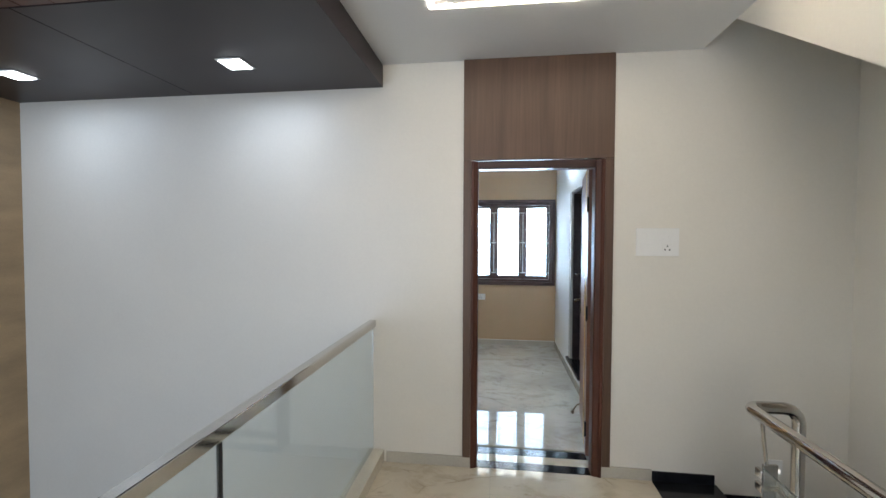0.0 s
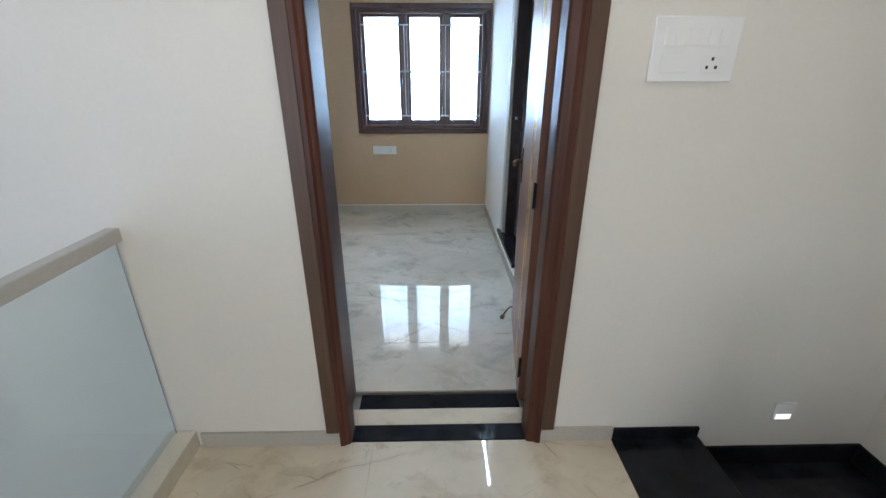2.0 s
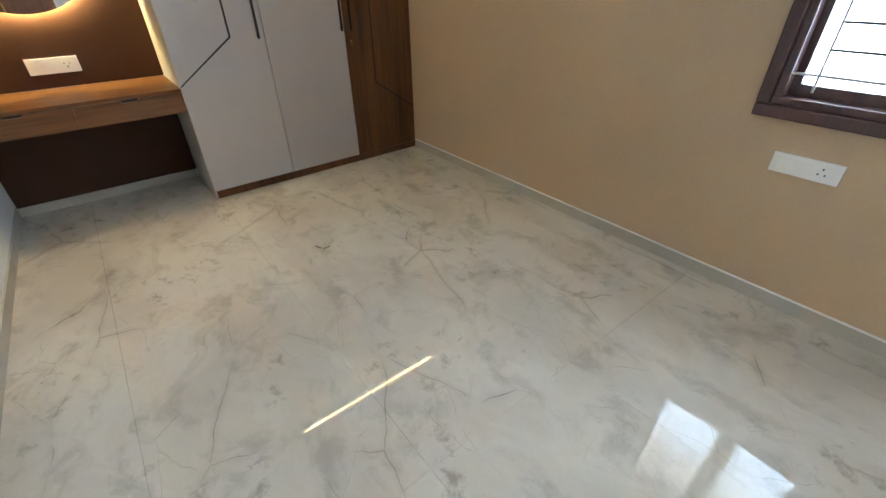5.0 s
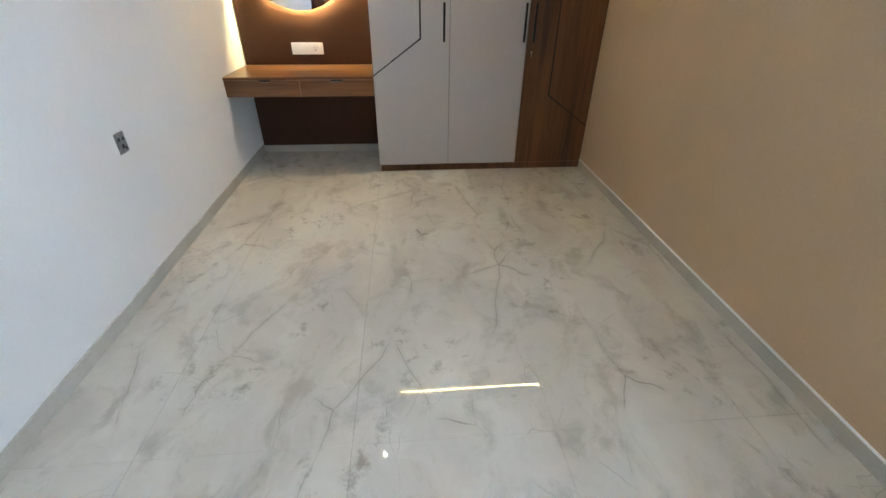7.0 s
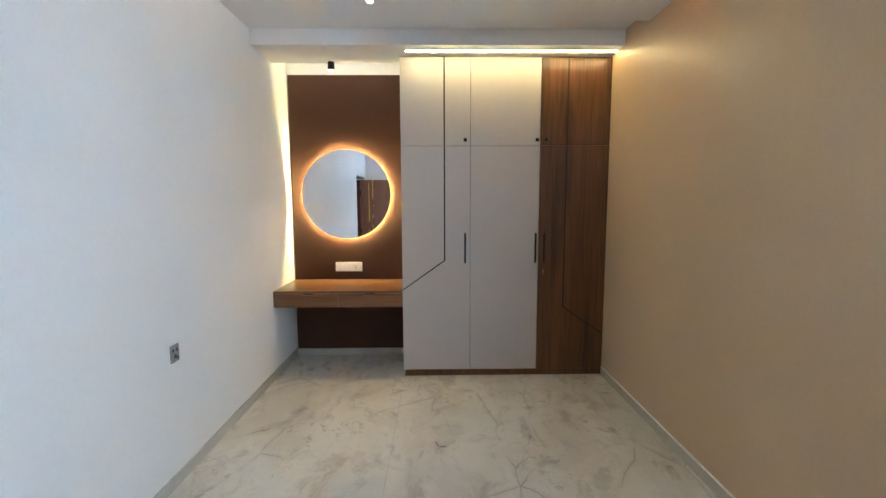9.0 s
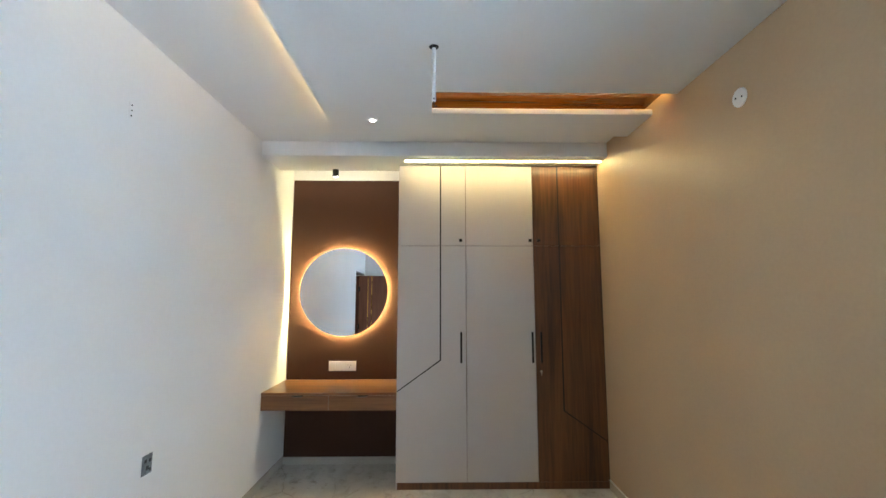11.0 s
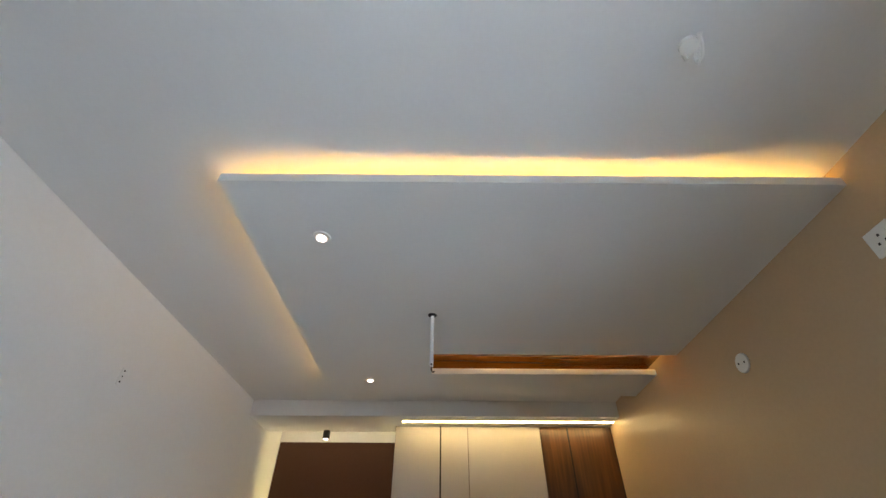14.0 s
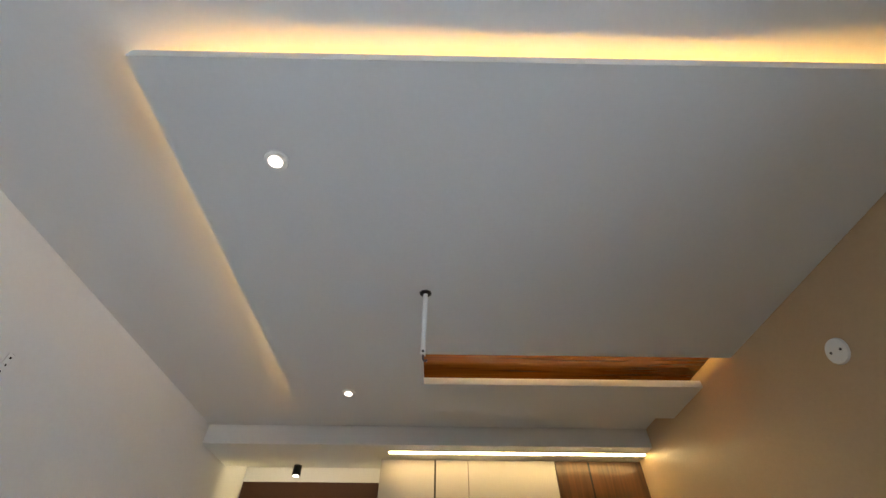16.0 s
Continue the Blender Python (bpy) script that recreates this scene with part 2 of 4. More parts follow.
M_DULLSTEEL = material("dull_steel", (0.30, 0.29, 0.28), 0.45, metal=1.0, vary=0.2, scale=30, fine=0.1)
M_BLACKMETAL = material("black_metal", (0.015, 0.014, 0.014), 0.35, metal=0.6)
M_BRASS = material("antique_brass", (0.13, 0.10, 0.062), 0.28, metal=1.0, vary=0.2, scale=20)
M_GOLD = material("gold_strip", (0.80, 0.52, 0.14), 0.28, metal=1.0)
M_PLASTIC = material("white_plastic", (0.82, 0.82, 0.80), 0.25, vary=0.01, fine=0.005)
M_GREYPLATE = material("grey_box", (0.16, 0.17, 0.18), 0.5, vary=0.3, scale=40)
# dark for screws and slivers; in holes and gaps it stands for shade
M_DARK = material("dark_hole", (0.02, 0.02, 0.02), 0.6)
M_GRILLE = material("white_grille_paint", (0.62, 0.60, 0.60), 0.4)
M_BACKLITBAR = material("backlit_dark_bar", (0.06, 0.055, 0.055), 0.5)
M_GREYJAMB = material("grey_jamb_paint", (0.42, 0.41, 0.37), 0.5)
M_RAILGLASS = glass("pale_green_glass", (0.92, 0.98, 0.965), 0.04)
M_PANE = glass("window_glass", (0.97, 0.99, 0.99), 0.0)
M_MIRROR = material("mirror_silver", (0.90, 0.91, 0.92), 0.0, metal=1.0, vary=0.0, fine=0.0, rough_vary=0.0)
M_LED = glow("led_white", (1.0, 0.80, 0.36), 44.0)
M_COVE = glow("cove_led", (1.0, 0.59, 0.14), 36.0)
M_LEDHALL = glow("led_hall", (1.0, 0.89, 0.70), 26.0)
M_SQUARE = glow("square_led", (0.9, 0.95, 1.0), 12.0)
M_SPOT = glow("spot_led", (1.0, 0.93, 0.84), 9.0)
M_TUBE = glow("tube_glow", (0.60, 0.79, 1.0), 96.0)
M_HALO = glow("mirror_led", (1.0, 0.88, 0.40), 280.0)
M_FOOT = glow("foot_led", (1.0, 0.97, 0.9), 0.8)


# ---- building helpers ----
ORIGIN = {}


def box(bm, x0, y0, z0, x1, y1, z1, bevel=0.0):
    g = bmesh.ops.create_cube(bm, size=1.0, matrix=Matrix.Translation(((x0 + x1) / 2, (y0 + y1) / 2, (z0 + z1) / 2)) @
                              Matrix.Diagonal((abs(x1 - x0), abs(y1 - y0), abs(z1 - z0), 1)))
    if bevel:
        edges = list({e for v in g["verts"] for e in v.link_edges})
        bmesh.ops.bevel(bm, geom=edges, offset=bevel, segments=2, affect="EDGES", profile=0.5)
    return g


def rod(bm, a, b, r, seg=12):
    a, b = Vector(a), Vector(b)
    d = b - a
    m = Matrix.Translation((a + b) / 2) @ d.to_track_quat("Z", "Y").to_matrix().to_4x4()
    bmesh.ops.create_cone(bm, cap_ends=True, segments=seg, radius1=r, radius2=r, depth=d.length, matrix=m)


def prism(bm, pts, axis, a, b):
    """A flat outline (pairs on the two other axes) drawn out from a to b along an axis."""
    def put(p, d):
        return (d, *p) if axis == "x" else (p[0], d, p[1]) if axis == "y" else (*p, d)
    lo = [bm.verts.new(put(p, a)) for p in pts]
    hi = [bm.verts.new(put(p, b)) for p in pts]
    n = len(pts)
    bm.faces.new(lo)
    bm.faces.new(hi[::-1])
    for i in range(n):
        bm.faces.new((lo[i], hi[i], hi[(i + 1) % n], lo[(i + 1) % n]))
    bmesh.ops.recalc_face_normals(bm, faces=bm.faces[:])


def tube_path(bm, pts, r, seg=14):
    """A round pipe through points, with its bends rounded by the points themselves."""
    pts = [Vector(p) for p in pts]
    rings = []
    for i, p in enumerate(pts):
        d = (pts[min(i + 1, len(pts) - 1)] - pts[max(i - 1, 0)]).normalized()
        q = d.to_track_quat("Z", "Y").to_matrix()
        rings.append([bm.verts.new(p + q @ Vector((r * math.cos(2 * math.pi * k / seg), r * math.sin(2 * math.pi * k / seg), 0))) for k in range(seg)])
    for u, v in zip(rings, rings[1:]):
        m = min(range(seg), key=lambda k: (v[k].co - u[0].co).length)
        for k in range(seg):
            f = bm.faces.new((u[k], u[(k + 1) % seg], v[(k + 1 + m) % seg], v[(k + m) % seg]))
            f.smooth = True
    bm.faces.new(rings[0][::-1])
    bm.faces.new(rings[-1])
    bmesh.ops.recalc_face_normals(bm, faces=bm.faces[:])


def mesh_of(name, bm, mat, origin=(0, 0, 0)):
    bmesh.ops.translate(bm, vec=-Vector(origin), verts=bm.verts[:])
    me = bpy.data.meshes.new(name)
    bm.to_mesh(me)
    bm.free()
    me.materials.append(mat)
    return me


def thing(name, at, label, category, group="", kind=""):
    ob = new(name)
    ob.location = at
    ORIGIN[ob.name] = at
    return tagged(ob, label, category, group, kind)


def part(name, bm, mat, parent, label=""):
    at = ORIGIN[parent.name]
    ob = new(name, mesh_of(name, bm, mat, at))
    ob.parent = parent
    ORIGIN[ob.name] = at
    return tagged(ob, label)


def solid(name, bm, mat, label, category, kind="", group=""):
    vs = [v.co for v in bm.verts]
    at = (sum(v.x for v in vs) / len(vs), sum(v.y for v in vs) / len(vs), min(v.z for v in vs))
    ob = new(name, mesh_of(name, bm, mat, at))
    ob.location = at
    ORIGIN[ob.name] = at
    return tagged(ob, label, category, group, kind)


def boxes(*dims, bevel=0.0):
    bm = bmesh.new()
    for d in dims:
        box(bm, *d, bevel=bevel)
    return bm


def holed(axis, a0, a1, u0, u1, z0, z1, holes):
    """A wall slab with openings: axis 'y' lies along x, axis 'x' lies along y. holes: (u0, u1, z0, z1), left to right."""
    bm = bmesh.new()

    def put(p0, p1, q0, q1):
        if p1 - p0 < 1e-4 or q1 - q0 < 1e-4:
            return
        if axis == "y":
            box(bm, p0, a0, q0, p1, a1, q1)
        else:
            box(bm, a0, p0, q0, a1, p1, q1)
    u = u0
    for h0, h1, hz0, hz1 in holes:
        put(u, h0, z0, z1)
        put(h0, h1, z0, hz0)
        put(h0, h1, hz1, z1)
        u = h1
    put(u, u1, z0, z1)
    return bm


# ---- bedroom: structure ----
X0, X1, Y0, Y1, ZC = -3.84, 1.05, 3.69, 6.83, 3.10
MIDX0, MIDX1 = 0.006, 0.90
solid("wall_door_inner", holed("y", 3.53, Y0, X0 - 0.2, X1 + 0.2, -0.2, 3.3, [(MIDX0, MIDX1, -0.2, 2.215)]), M_WHITE, "white painted plaster wall of the bedroom", "wall", "structure")
solid("wall_window", holed("y", Y1, 7.06, X0 - 0.2, X1 + 0.2, -0.2, 3.3, [(-0.33, 0.98, 0.985, 2.12)]), M_TAN, "tan painted wall with the window", "wall", "structure")
solid("wall_wardrobe", boxes((X0 - 0.2, Y0, -0.2, X0, Y1, 3.3)), M_WHITE, "white painted wall behind the wardrobe", "wall", "structure")
solid("wall_bath", holed("x", X1, X1 + 0.2, Y0, Y1, -0.2, 3.3, [(4.87, 5.64, 0.155, 2.17)]), M_WHITE, "white painted wall with the bathroom door", "wall", "structure")
solid("ceiling_bedroom", boxes((X0, Y0, ZC, X1, Y1, ZC + 0.15)), M_CEIL, "white painted bedroom ceiling", "ceiling", "structure")
solid("beam", boxes((-3.42, Y0 + 0.002, 2.968, -2.955, Y1 - 0.002, ZC), bevel=0.004), M_CEIL, "white boxed beam over the wardrobe", "beam", "structure")
bm = boxes((X0 + 0.0, Y0, 0.0, -3.22, Y0 + 0.012, 0.075), (-3.22, Y0, 0.0, -0.02, Y0 + 0.012, 0.075), (0.93, Y0, 0.0, X1, Y0 + 0.012, 0.075),
           (X0, Y0 + 0.012, 0, X0 + 0.03, 4.90, 0.068))
solid("baseboard_white_wall", bm, M_SKIRT, "pale marble skirting along the white wall", "skirting", "structure")
solid("baseboard_tan_wall", boxes((-3.2, Y1 - 0.012, 0, X1 - 0.012, Y1, 0.075)), M_SKIRT, "pale marble skirting along the tan wall", "skirting", "structure")
solid("trim_tan_wall", boxes((-3.2, Y1 - 0.014, 0.0752, X1 - 0.014, Y1, 0.080)), M_PLASTIC, "thin white bead on top of the skirting", "trim", "structure")
solid("baseboard_bath_wall", boxes((X1 - 0.012, Y0 + 0.012, 0, X1, Y1, 0.075)), M_SKIRT, "pale marble skirting along the bathroom wall", "skirting", "structure")

# hung ceiling panel with the slot
panel = thing("ceiling_panel", (-1.45, 5.65, 3.0), "white gypsum ceiling panel hung below the slab with a slot", "ceiling panel")
part("board", boxes((-0.362, 4.482, 3.0, -1.82, Y1 - 0.003, 3.015), (-1.82, 4.482, 3.0, -2.135, 5.24, 3.015), (-2.135, 4.482, 3.0, -2.55, Y1 - 0.003, 3.015)), M_CEIL, panel)
part("edge", boxes((-0.35, 4.47, 3.0, -0.362, Y1 - 0.003, 3.04)), M_CEIL, panel, "white front edge of the panel")
part("edge", boxes((-0.362, 4.47, 3.0, -2.55, 4.482, 3.04)), M_CEIL, panel, "white side edge of the panel")
part("slot_edge", boxes((-1.806, 5.24, 3.015, -1.82, Y1 - 0.003, 3.04), (-2.135, 5.24, 3.015, -2.149, Y1 - 0.003, 3.04), (-1.806, 5.226, 3.015, -2.149, 5.24, 3.04)), M_CEIL, panel)
part("spine", boxes((-0.62, 4.68, 3.015, -0.70, Y1 - 0.003, ZC - 0.001), (-0.70, 4.68, 3.015, -1.66, 4.74, ZC - 0.001), (-1.60, 4.74, 3.015, -1.66, Y1 - 0.003, ZC - 0.001)), M_CEIL, panel)


def bump_at(v, c, w):
    return math.exp(-((v - c) / w) ** 2)


def led_strip(points):
    """A loose flat LED tape laid along points on the upper side of the panel."""
    bm = bmesh.new()
    rows = []
    for p, q in zip(points, points[1:] + [points[-1] * 2 - points[-2]]):
        side = Vector((-(q - p).y, (q - p).x, 0)).normalized() * 0.004
        rows.append([bm.verts.new(p + side), bm.verts.new(p - side)])
    for u, v in zip(rows, rows[1:]):
        bm.faces.new((u[0], u[1], v[1], v[0]))
    bmesh.ops.recalc_face_normals(bm, faces=bm.faces[:])
    return bm


front = []
for k in range(29):
    y = 4.50 + k * (Y1 - 0.02 - 4.50) / 28
    d = 0.019 + 0.050 * bump_at(y, 4.45, 0.32) + 0.007 * bump_at(y, 5.30, 0.22) + 0.034 * bump_at(y, 6.80, 0.38) + 0.002 * math.sin(y * 9)
    front.append(Vector((-0.362 - d, y, 3.018)))
part("led_strip", led_strip(front), M_COVE, panel, "warm LED strip behind the front edge")
part("slot_lining", boxes((-1.70, 5.20, 3.088, -2.24, Y1 - 0.004, 3.096), (-2.24, 5.20, 3.042, -2.25, Y1 - 0.004, 3.096), (-1.70, 5.19, 3.042, -2.24, 5.20, 3.096)), M_SLOTWOOD, panel, "glossy red walnut lining of the slot")


def downlight(x, y):
    t = thing("downlight", (x, y, 2.99), "small round recessed ceiling downlight, switched on", "downlight", "ceiling downlights")
    bm = bmesh.new()
    bmesh.ops.create_cone(bm, cap_ends=True, segments=24, radius1=0.038, radius2=0.040, depth=0.006, matrix=Matrix.Translation((x, y, 2.997)))
    part("trim_ring", bm, M_PLASTIC, t)
    bm = bmesh.new()
    bmesh.ops.create_cone(bm, cap_ends=True, segments=24, radius1=0.020, radius2=0.020, depth=0.004, matrix=Matrix.Translation((x, y, 2.9925)))
    part("lens", bm, M_SPOT, t, "glowing lens")


downlight(-0.67, 4.79)
downlight(-2.25, 4.80)

fan_rod = thing("fan_rod", (-1.33, 5.26, 2.67), "white ceiling fan downrod with no fan, hanging from the panel", "fan rod")
bm = bmesh.new()
rod(bm, (-1.33, 5.26, 2.70), (-1.33, 5.26, 3.0), 0.0105, 16)
part("pipe", bm, M_PLASTIC, fan_rod)
bm = bmesh.new()
bmesh.ops.create_cone(bm, cap_ends=True, segments=20, radius1=0.017, radius2=0.026, depth=0.008, matrix=Matrix.Translation((-1.33, 5.26, 2.996)))
part("flange", bm, M_BLACKMETAL, fan_rod, "dark hole edge")
bm = bmesh.new()
tube_path(bm, [(-1.33, 5.26, 2.705), (-1.33, 5.26, 2.685), (-1.328, 5.264, 2.674), (-1.326, 5.270, 2.670), (-1.326, 5.276, 2.676)], 0.004, 8)
rod(bm, (-1.343, 5.26, 2.71), (-1.317, 5.26, 2.71), 0.005, 8)
part("pin", bm, M_BLACKMETAL, fan_rod, "dark bolt and hook")

# hook and cable in the ceiling
hook = thing("ceiling_hook", (0.11, 6.07, 3.05), "white looped cable end hanging from the ceiling", "cable")
bm = bmesh.new()
tube_path(bm, [(0.13 + 0.04 * math.cos(a), 6.06 + 0.02 * math.sin(a * 0.7), 3.062 + 0.045 * math.sin(a)) for a in [0.9 + k * 0.33 for k in range(17)]], 0.006, 8)
part("cable", bm, M_PLASTIC, hook)
bm = bmesh.new()
rod(bm, (0.12, 6.05, 3.085), (0.12, 6.05, 3.1), 0.028, 16)
rod(bm, (0.09, 6.05, 3.06), (0.09, 6.05, 3.10), 0.007, 8)
part("rose", bm, M_PLASTIC, hook)


# ---- bedroom: wardrobe ----
F = -3.21
wardrobe = thing("wardrobe", (-3.5, 5.87, 0), "tall built-in wardrobe with greige doors and one walnut door", "wardrobe")
part("carcass", boxes((X0 + 0.005, 4.925, 0.06, F - 0.022, 6.82, 2.962)), M_CARCASS, wardrobe)
part("side_panel", boxes((X0 + 0.005, 4.912, 0.0, F - 0.002, 4.924, 2.962)), M_GREIGE, wardrobe)
part("plinth", boxes((X0 + 0.03, 4.925, 0.0, F - 0.004, 6.822, 0.058)), M_WALNUT, wardrobe, "walnut plinth")
COLS = ((4.914, 5.5475, M_GREIGE), (5.5525, 6.1875, M_GREIGE), (6.1925, 6.822, M_WALNUT))
for k, (a, b, mt) in enumerate(COLS):
    for z0, z1, nm in ((0.062, 2.177, "door"), (2.182, 2.960, "loft_door")):
        d = part(nm, boxes((F - 0.020, a, z0, F, b, z1), bevel=0.0015), mt, wardrobe, "greige laminate door" if k < 2 else "walnut laminate door")
        hy = {0: b - 0.047, 1: b - 0.03, 2: a + 0.045}[k]
        if nm == "door":
            bm = boxes((F + 0.020, hy - 0.009, 1.10, F + 0.030, hy + 0.009, 1.38), bevel=0.002)
            box(bm, F, hy - 0.005, 1.12, F + 0.021, hy + 0.005, 1.13)
            box(bm, F, hy - 0.005, 1.35, F + 0.021, hy + 0.005, 1.36)
            part("handle", bm, M_BLACKMETAL, d, "slim black bar handle")
            if k == 2:
                bm = bmesh.new()
                rod(bm, (F, hy - 0.002, 1.02), (F + 0.006, hy - 0.002, 1.02), 0.011, 16)
                box(bm, F + 0.006, hy - 0.004, 0.985, F + 0.010, hy + 0.002, 1.022)
                part("lock", bm, M_STEEL, d, "small steel lock with its key")
        else:
            bm = boxes((F, hy - 0.006, 2.224, F + 0.010, hy + 0.006, 2.236))
            box(bm, F + 0.010, hy - 0.015, 2.215, F + 0.022, hy + 0.015, 2.245, bevel=0.002)
            part("knob", bm, M_BLACKMETAL, d, "square black knob")
        g = 0.0068
        if k == 0:
            bm = bmesh.new()
            if nm == "door":
                box(bm, F - 0.001, 5.31 - g, 1.12, F + 0.0015, 5.31 + g, z1)
                prism(bm, [(5.31 + g, 1.12), (5.31 - g, 1.125), (4.914, 0.848), (4.914, 0.838)], "x", F - 0.001, F + 0.0015)
            else:
                box(bm, F - 0.001, 5.31 - g, z0, F + 0.0015, 5.31 + g, z1)
            part("groove", bm, M_GROOVE, d, "dark inlaid line")
        if k == 2:
            bm = bmesh.new()
            if nm == "door":
                box(bm, F - 0.001, 6.435 - g, 0.67, F + 0.0015, 6.435 + g, z1)
                prism(bm, [(6.435 - g, 0.67), (6.435 + g, 0.675), (6.822, 0.408), (6.822, 0.398)], "x", F - 0.001, F + 0.0015)
            else:
                box(bm, F - 0.001, 6.435 - g, z0, F + 0.0015, 6.435 + g, z1)
            part("groove", bm, M_GROOVE, d, "dark inlaid line")
part("scribe", boxes((F - 0.02, 6.823, 0.0, F - 0.006, Y1 - 0.001, 2.96)), M_GROOVE, wardrobe)

led = thing("led_bar", (-3.07, 5.9, 2.95), "long white LED profile under the beam, switched on", "led light")
part("housing", boxes((-3.095, 4.975, 2.960, -3.045, 6.815, 2.968)), M_STEEL, led)
part("diffuser", boxes((-3.081, 4.98, 2.955, -3.059, 6.81, 2.960)), M_LED, led, "glowing diffuser")

# ---- bedroom: dressing corner ----
bp = thing("back_panel", (-3.83, 4.3, 0.07), "brown laminate wall panel behind the dressing table", "wall panel")
part("upper_board", boxes((X0 + 0.002, Y0 + 0.012, 0.840, X0 + 0.020, 4.910, 2.98)), M_BROWN, bp)
part("lower_board", boxes((X0 + 0.002, Y0 + 0.012, 0.070, X0 + 0.020, 4.910, 0.683)), M_BROWN, bp)
desk = thing("dressing_table", (-3.5, 4.3, 0.68), "wall-hung walnut dressing table with two drawers", "dressing table")
DX = -3.203
part("tabletop", boxes((X0 + 0.021, Y0 + 0.002, 0.815, DX, 4.910, 0.838), bevel=0.002), M_WALNUTH, desk)
part("body", boxes((X0 + 0.021, Y0 + 0.002, 0.685, DX - 0.02, 4.910, 0.815)), M_WALNUTH, desk)
for a, b, n in ((Y0 + 0.004, 4.298, 4.015), (4.302, 4.908, 4.60)):
    bm = bmesh.new()
    w = 0.055
    prism(bm, [(a, 0.682), (b, 0.682), (b, 0.813), (n + w, 0.813), (n + w - 0.015, 0.798), (n - w + 0.015, 0.798), (n - w, 0.813), (a, 0.813)], "x", DX - 0.019, DX - 0.001)
    dr = part("drawer_front", bm, M_WALNUTH, desk)
    # thin dark sheet behind the notch, painted in for its shade
    part("finger_gap", boxes((DX - 0.0198, n - w, 0.795, DX - 0.0192, n + w, 0.814)), M_DARK, dr, "dark strip for the shade in the finger gap")

mir = thing("round_mirror", (-3.80, 4.285, 1.28), "round frameless mirror with a warm glow behind it", "mirror")
C = (4.285, 1.755)
XB = X0 + 0.020
bm = bmesh.new()
bmesh.ops.create_cone(bm, cap_ends=True, segments=96, radius1=0.468, radius2=0.466, depth=0.006,
                      matrix=Matrix.Translation((XB + 0.036, *C)) @ Matrix.Rotation(radians(90), 4, "Y"))
part("mirror_glass", bm, M_MIRROR, mir, "silver mirror glass")
bm = bmesh.new()
bmesh.ops.create_cone(bm, cap_ends=True, segments=64, radius1=0.434, radius2=0.434, depth=0.026,
                      matrix=Matrix.Translation((XB + 0.0145, *C)) @ Matrix.Rotation(radians(90), 4, "Y"))
part("back_box", bm, M_CEIL, mir)
bm = bmesh.new()
N = 72
for k in range(N):
    a0, a1 = 2 * math.pi * k / N, 2 * math.pi * (k + 1) / N
    r = 0.440
    q = [bm.verts.new((XB + h, C[0] + r * math.cos(a), C[1] + r * math.sin(a))) for h, a in ((0.008, a0), (0.008, a1), (0.022, a1), (0.022, a0))]
    bm.faces.new(q)
bmesh.ops.remove_doubles(bm, verts=bm.verts[:], dist=1e-5)
bmesh.ops.recalc_face_normals(bm, faces=bm.faces[:])
part("led_strip", bm, M_HALO, mir, "amber LED strip")


def plate(name, face, c, w, h, label, category, keys=(), pins=(), depth=0.012, group="", mat=None, turn=0.0):
    """A wall plate. face: '+y', '-y' or '+x', the way it looks; c: its centre on the wall. keys, pins: offsets across and up."""
    t = thing(name, c, label, category, group)
    if face == "+x":
        m = Matrix.Translation(c) @ Matrix(((0, 0, 1, 0), (1, 0, 0, 0), (0, 1, 0, 0), (0, 0, 0, 1)))
    elif face == "-y":
        m = Matrix.Translation(c) @ Matrix(((1, 0, 0, 0), (0, 0, -1, 0), (0, 1, 0, 0), (0, 0, 0, 1)))
    else:
        m = Matrix.Translation(c) @ Matrix(((-1, 0, 0, 0), (0, 0, 1, 0), (0, 1, 0, 0), (0, 0, 0, 1)))
    m = m @ Matrix.Rotation(radians(turn), 4, "Z")
    bm = boxes((-w / 2, -h / 2, 0, w / 2, h / 2, depth), bevel=0.003)
    bmesh.ops.transform(bm, matrix=m, verts=bm.verts[:])
    body = part("faceplate", bm, mat or M_PLASTIC, t)
    for u, v, kw, kh in keys:
        bm = boxes((u - kw / 2, v - kh / 2, depth, u + kw / 2, v + kh / 2, depth + 0.003), bevel=0.001)
        bmesh.ops.transform(bm, matrix=m, verts=bm.verts[:])
        part("key", bm, M_PLASTIC, t)
    # socket holes are raised blocks, coloured dark like a shaded hole
    for u, v, r in pins:
        bm = boxes((u - r, v - r * 1.2, depth + 0.0005, u + r, v + r * 1.2, depth + 0.004))
        bmesh.ops.transform(bm, matrix=m, verts=bm.verts[:])
        part("pin_hole", bm, M_DARK, t, "dark block for the shade in a socket hole")
    return t


plate("switch_board", "+x", (XB, 4.285, 0.98), 0.285, 0.10, "white modular switch plate above the dressing table", "switch plate",
      keys=[(-0.09 + 0.045 * k, 0, 0.040, 0.055) for k in range(3)] + [(0.075, 0, 0.07, 0.055)], pins=[(0.06, 0.008, 0.003), (0.09, 0.008, 0.003), (0.075, -0.012, 0.004)])
plate("socket_plate", "-y", (-0.122, Y1, 0.725), 0.265, 0.092, "white modular socket plate under the window", "socket plate",
      keys=[(-0.075, 0, 0.07, 0.05), (0.0, 0, 0.05, 0.05)], pins=[(0.065, 0.014, 0.003), (0.052, -0.01, 0.003), (0.078, -0.01, 0.003)])
plate("ac_socket", "-y", (-0.375, Y1, 2.755), 0.10, 0.10, "white square three-pin socket high on the tan wall", "socket",
      keys=[(0, 0, 0.06, 0.055)], pins=[(0, 0.016, 0.004), (-0.014, -0.012, 0.004), (0.014, -0.012, 0.004)])
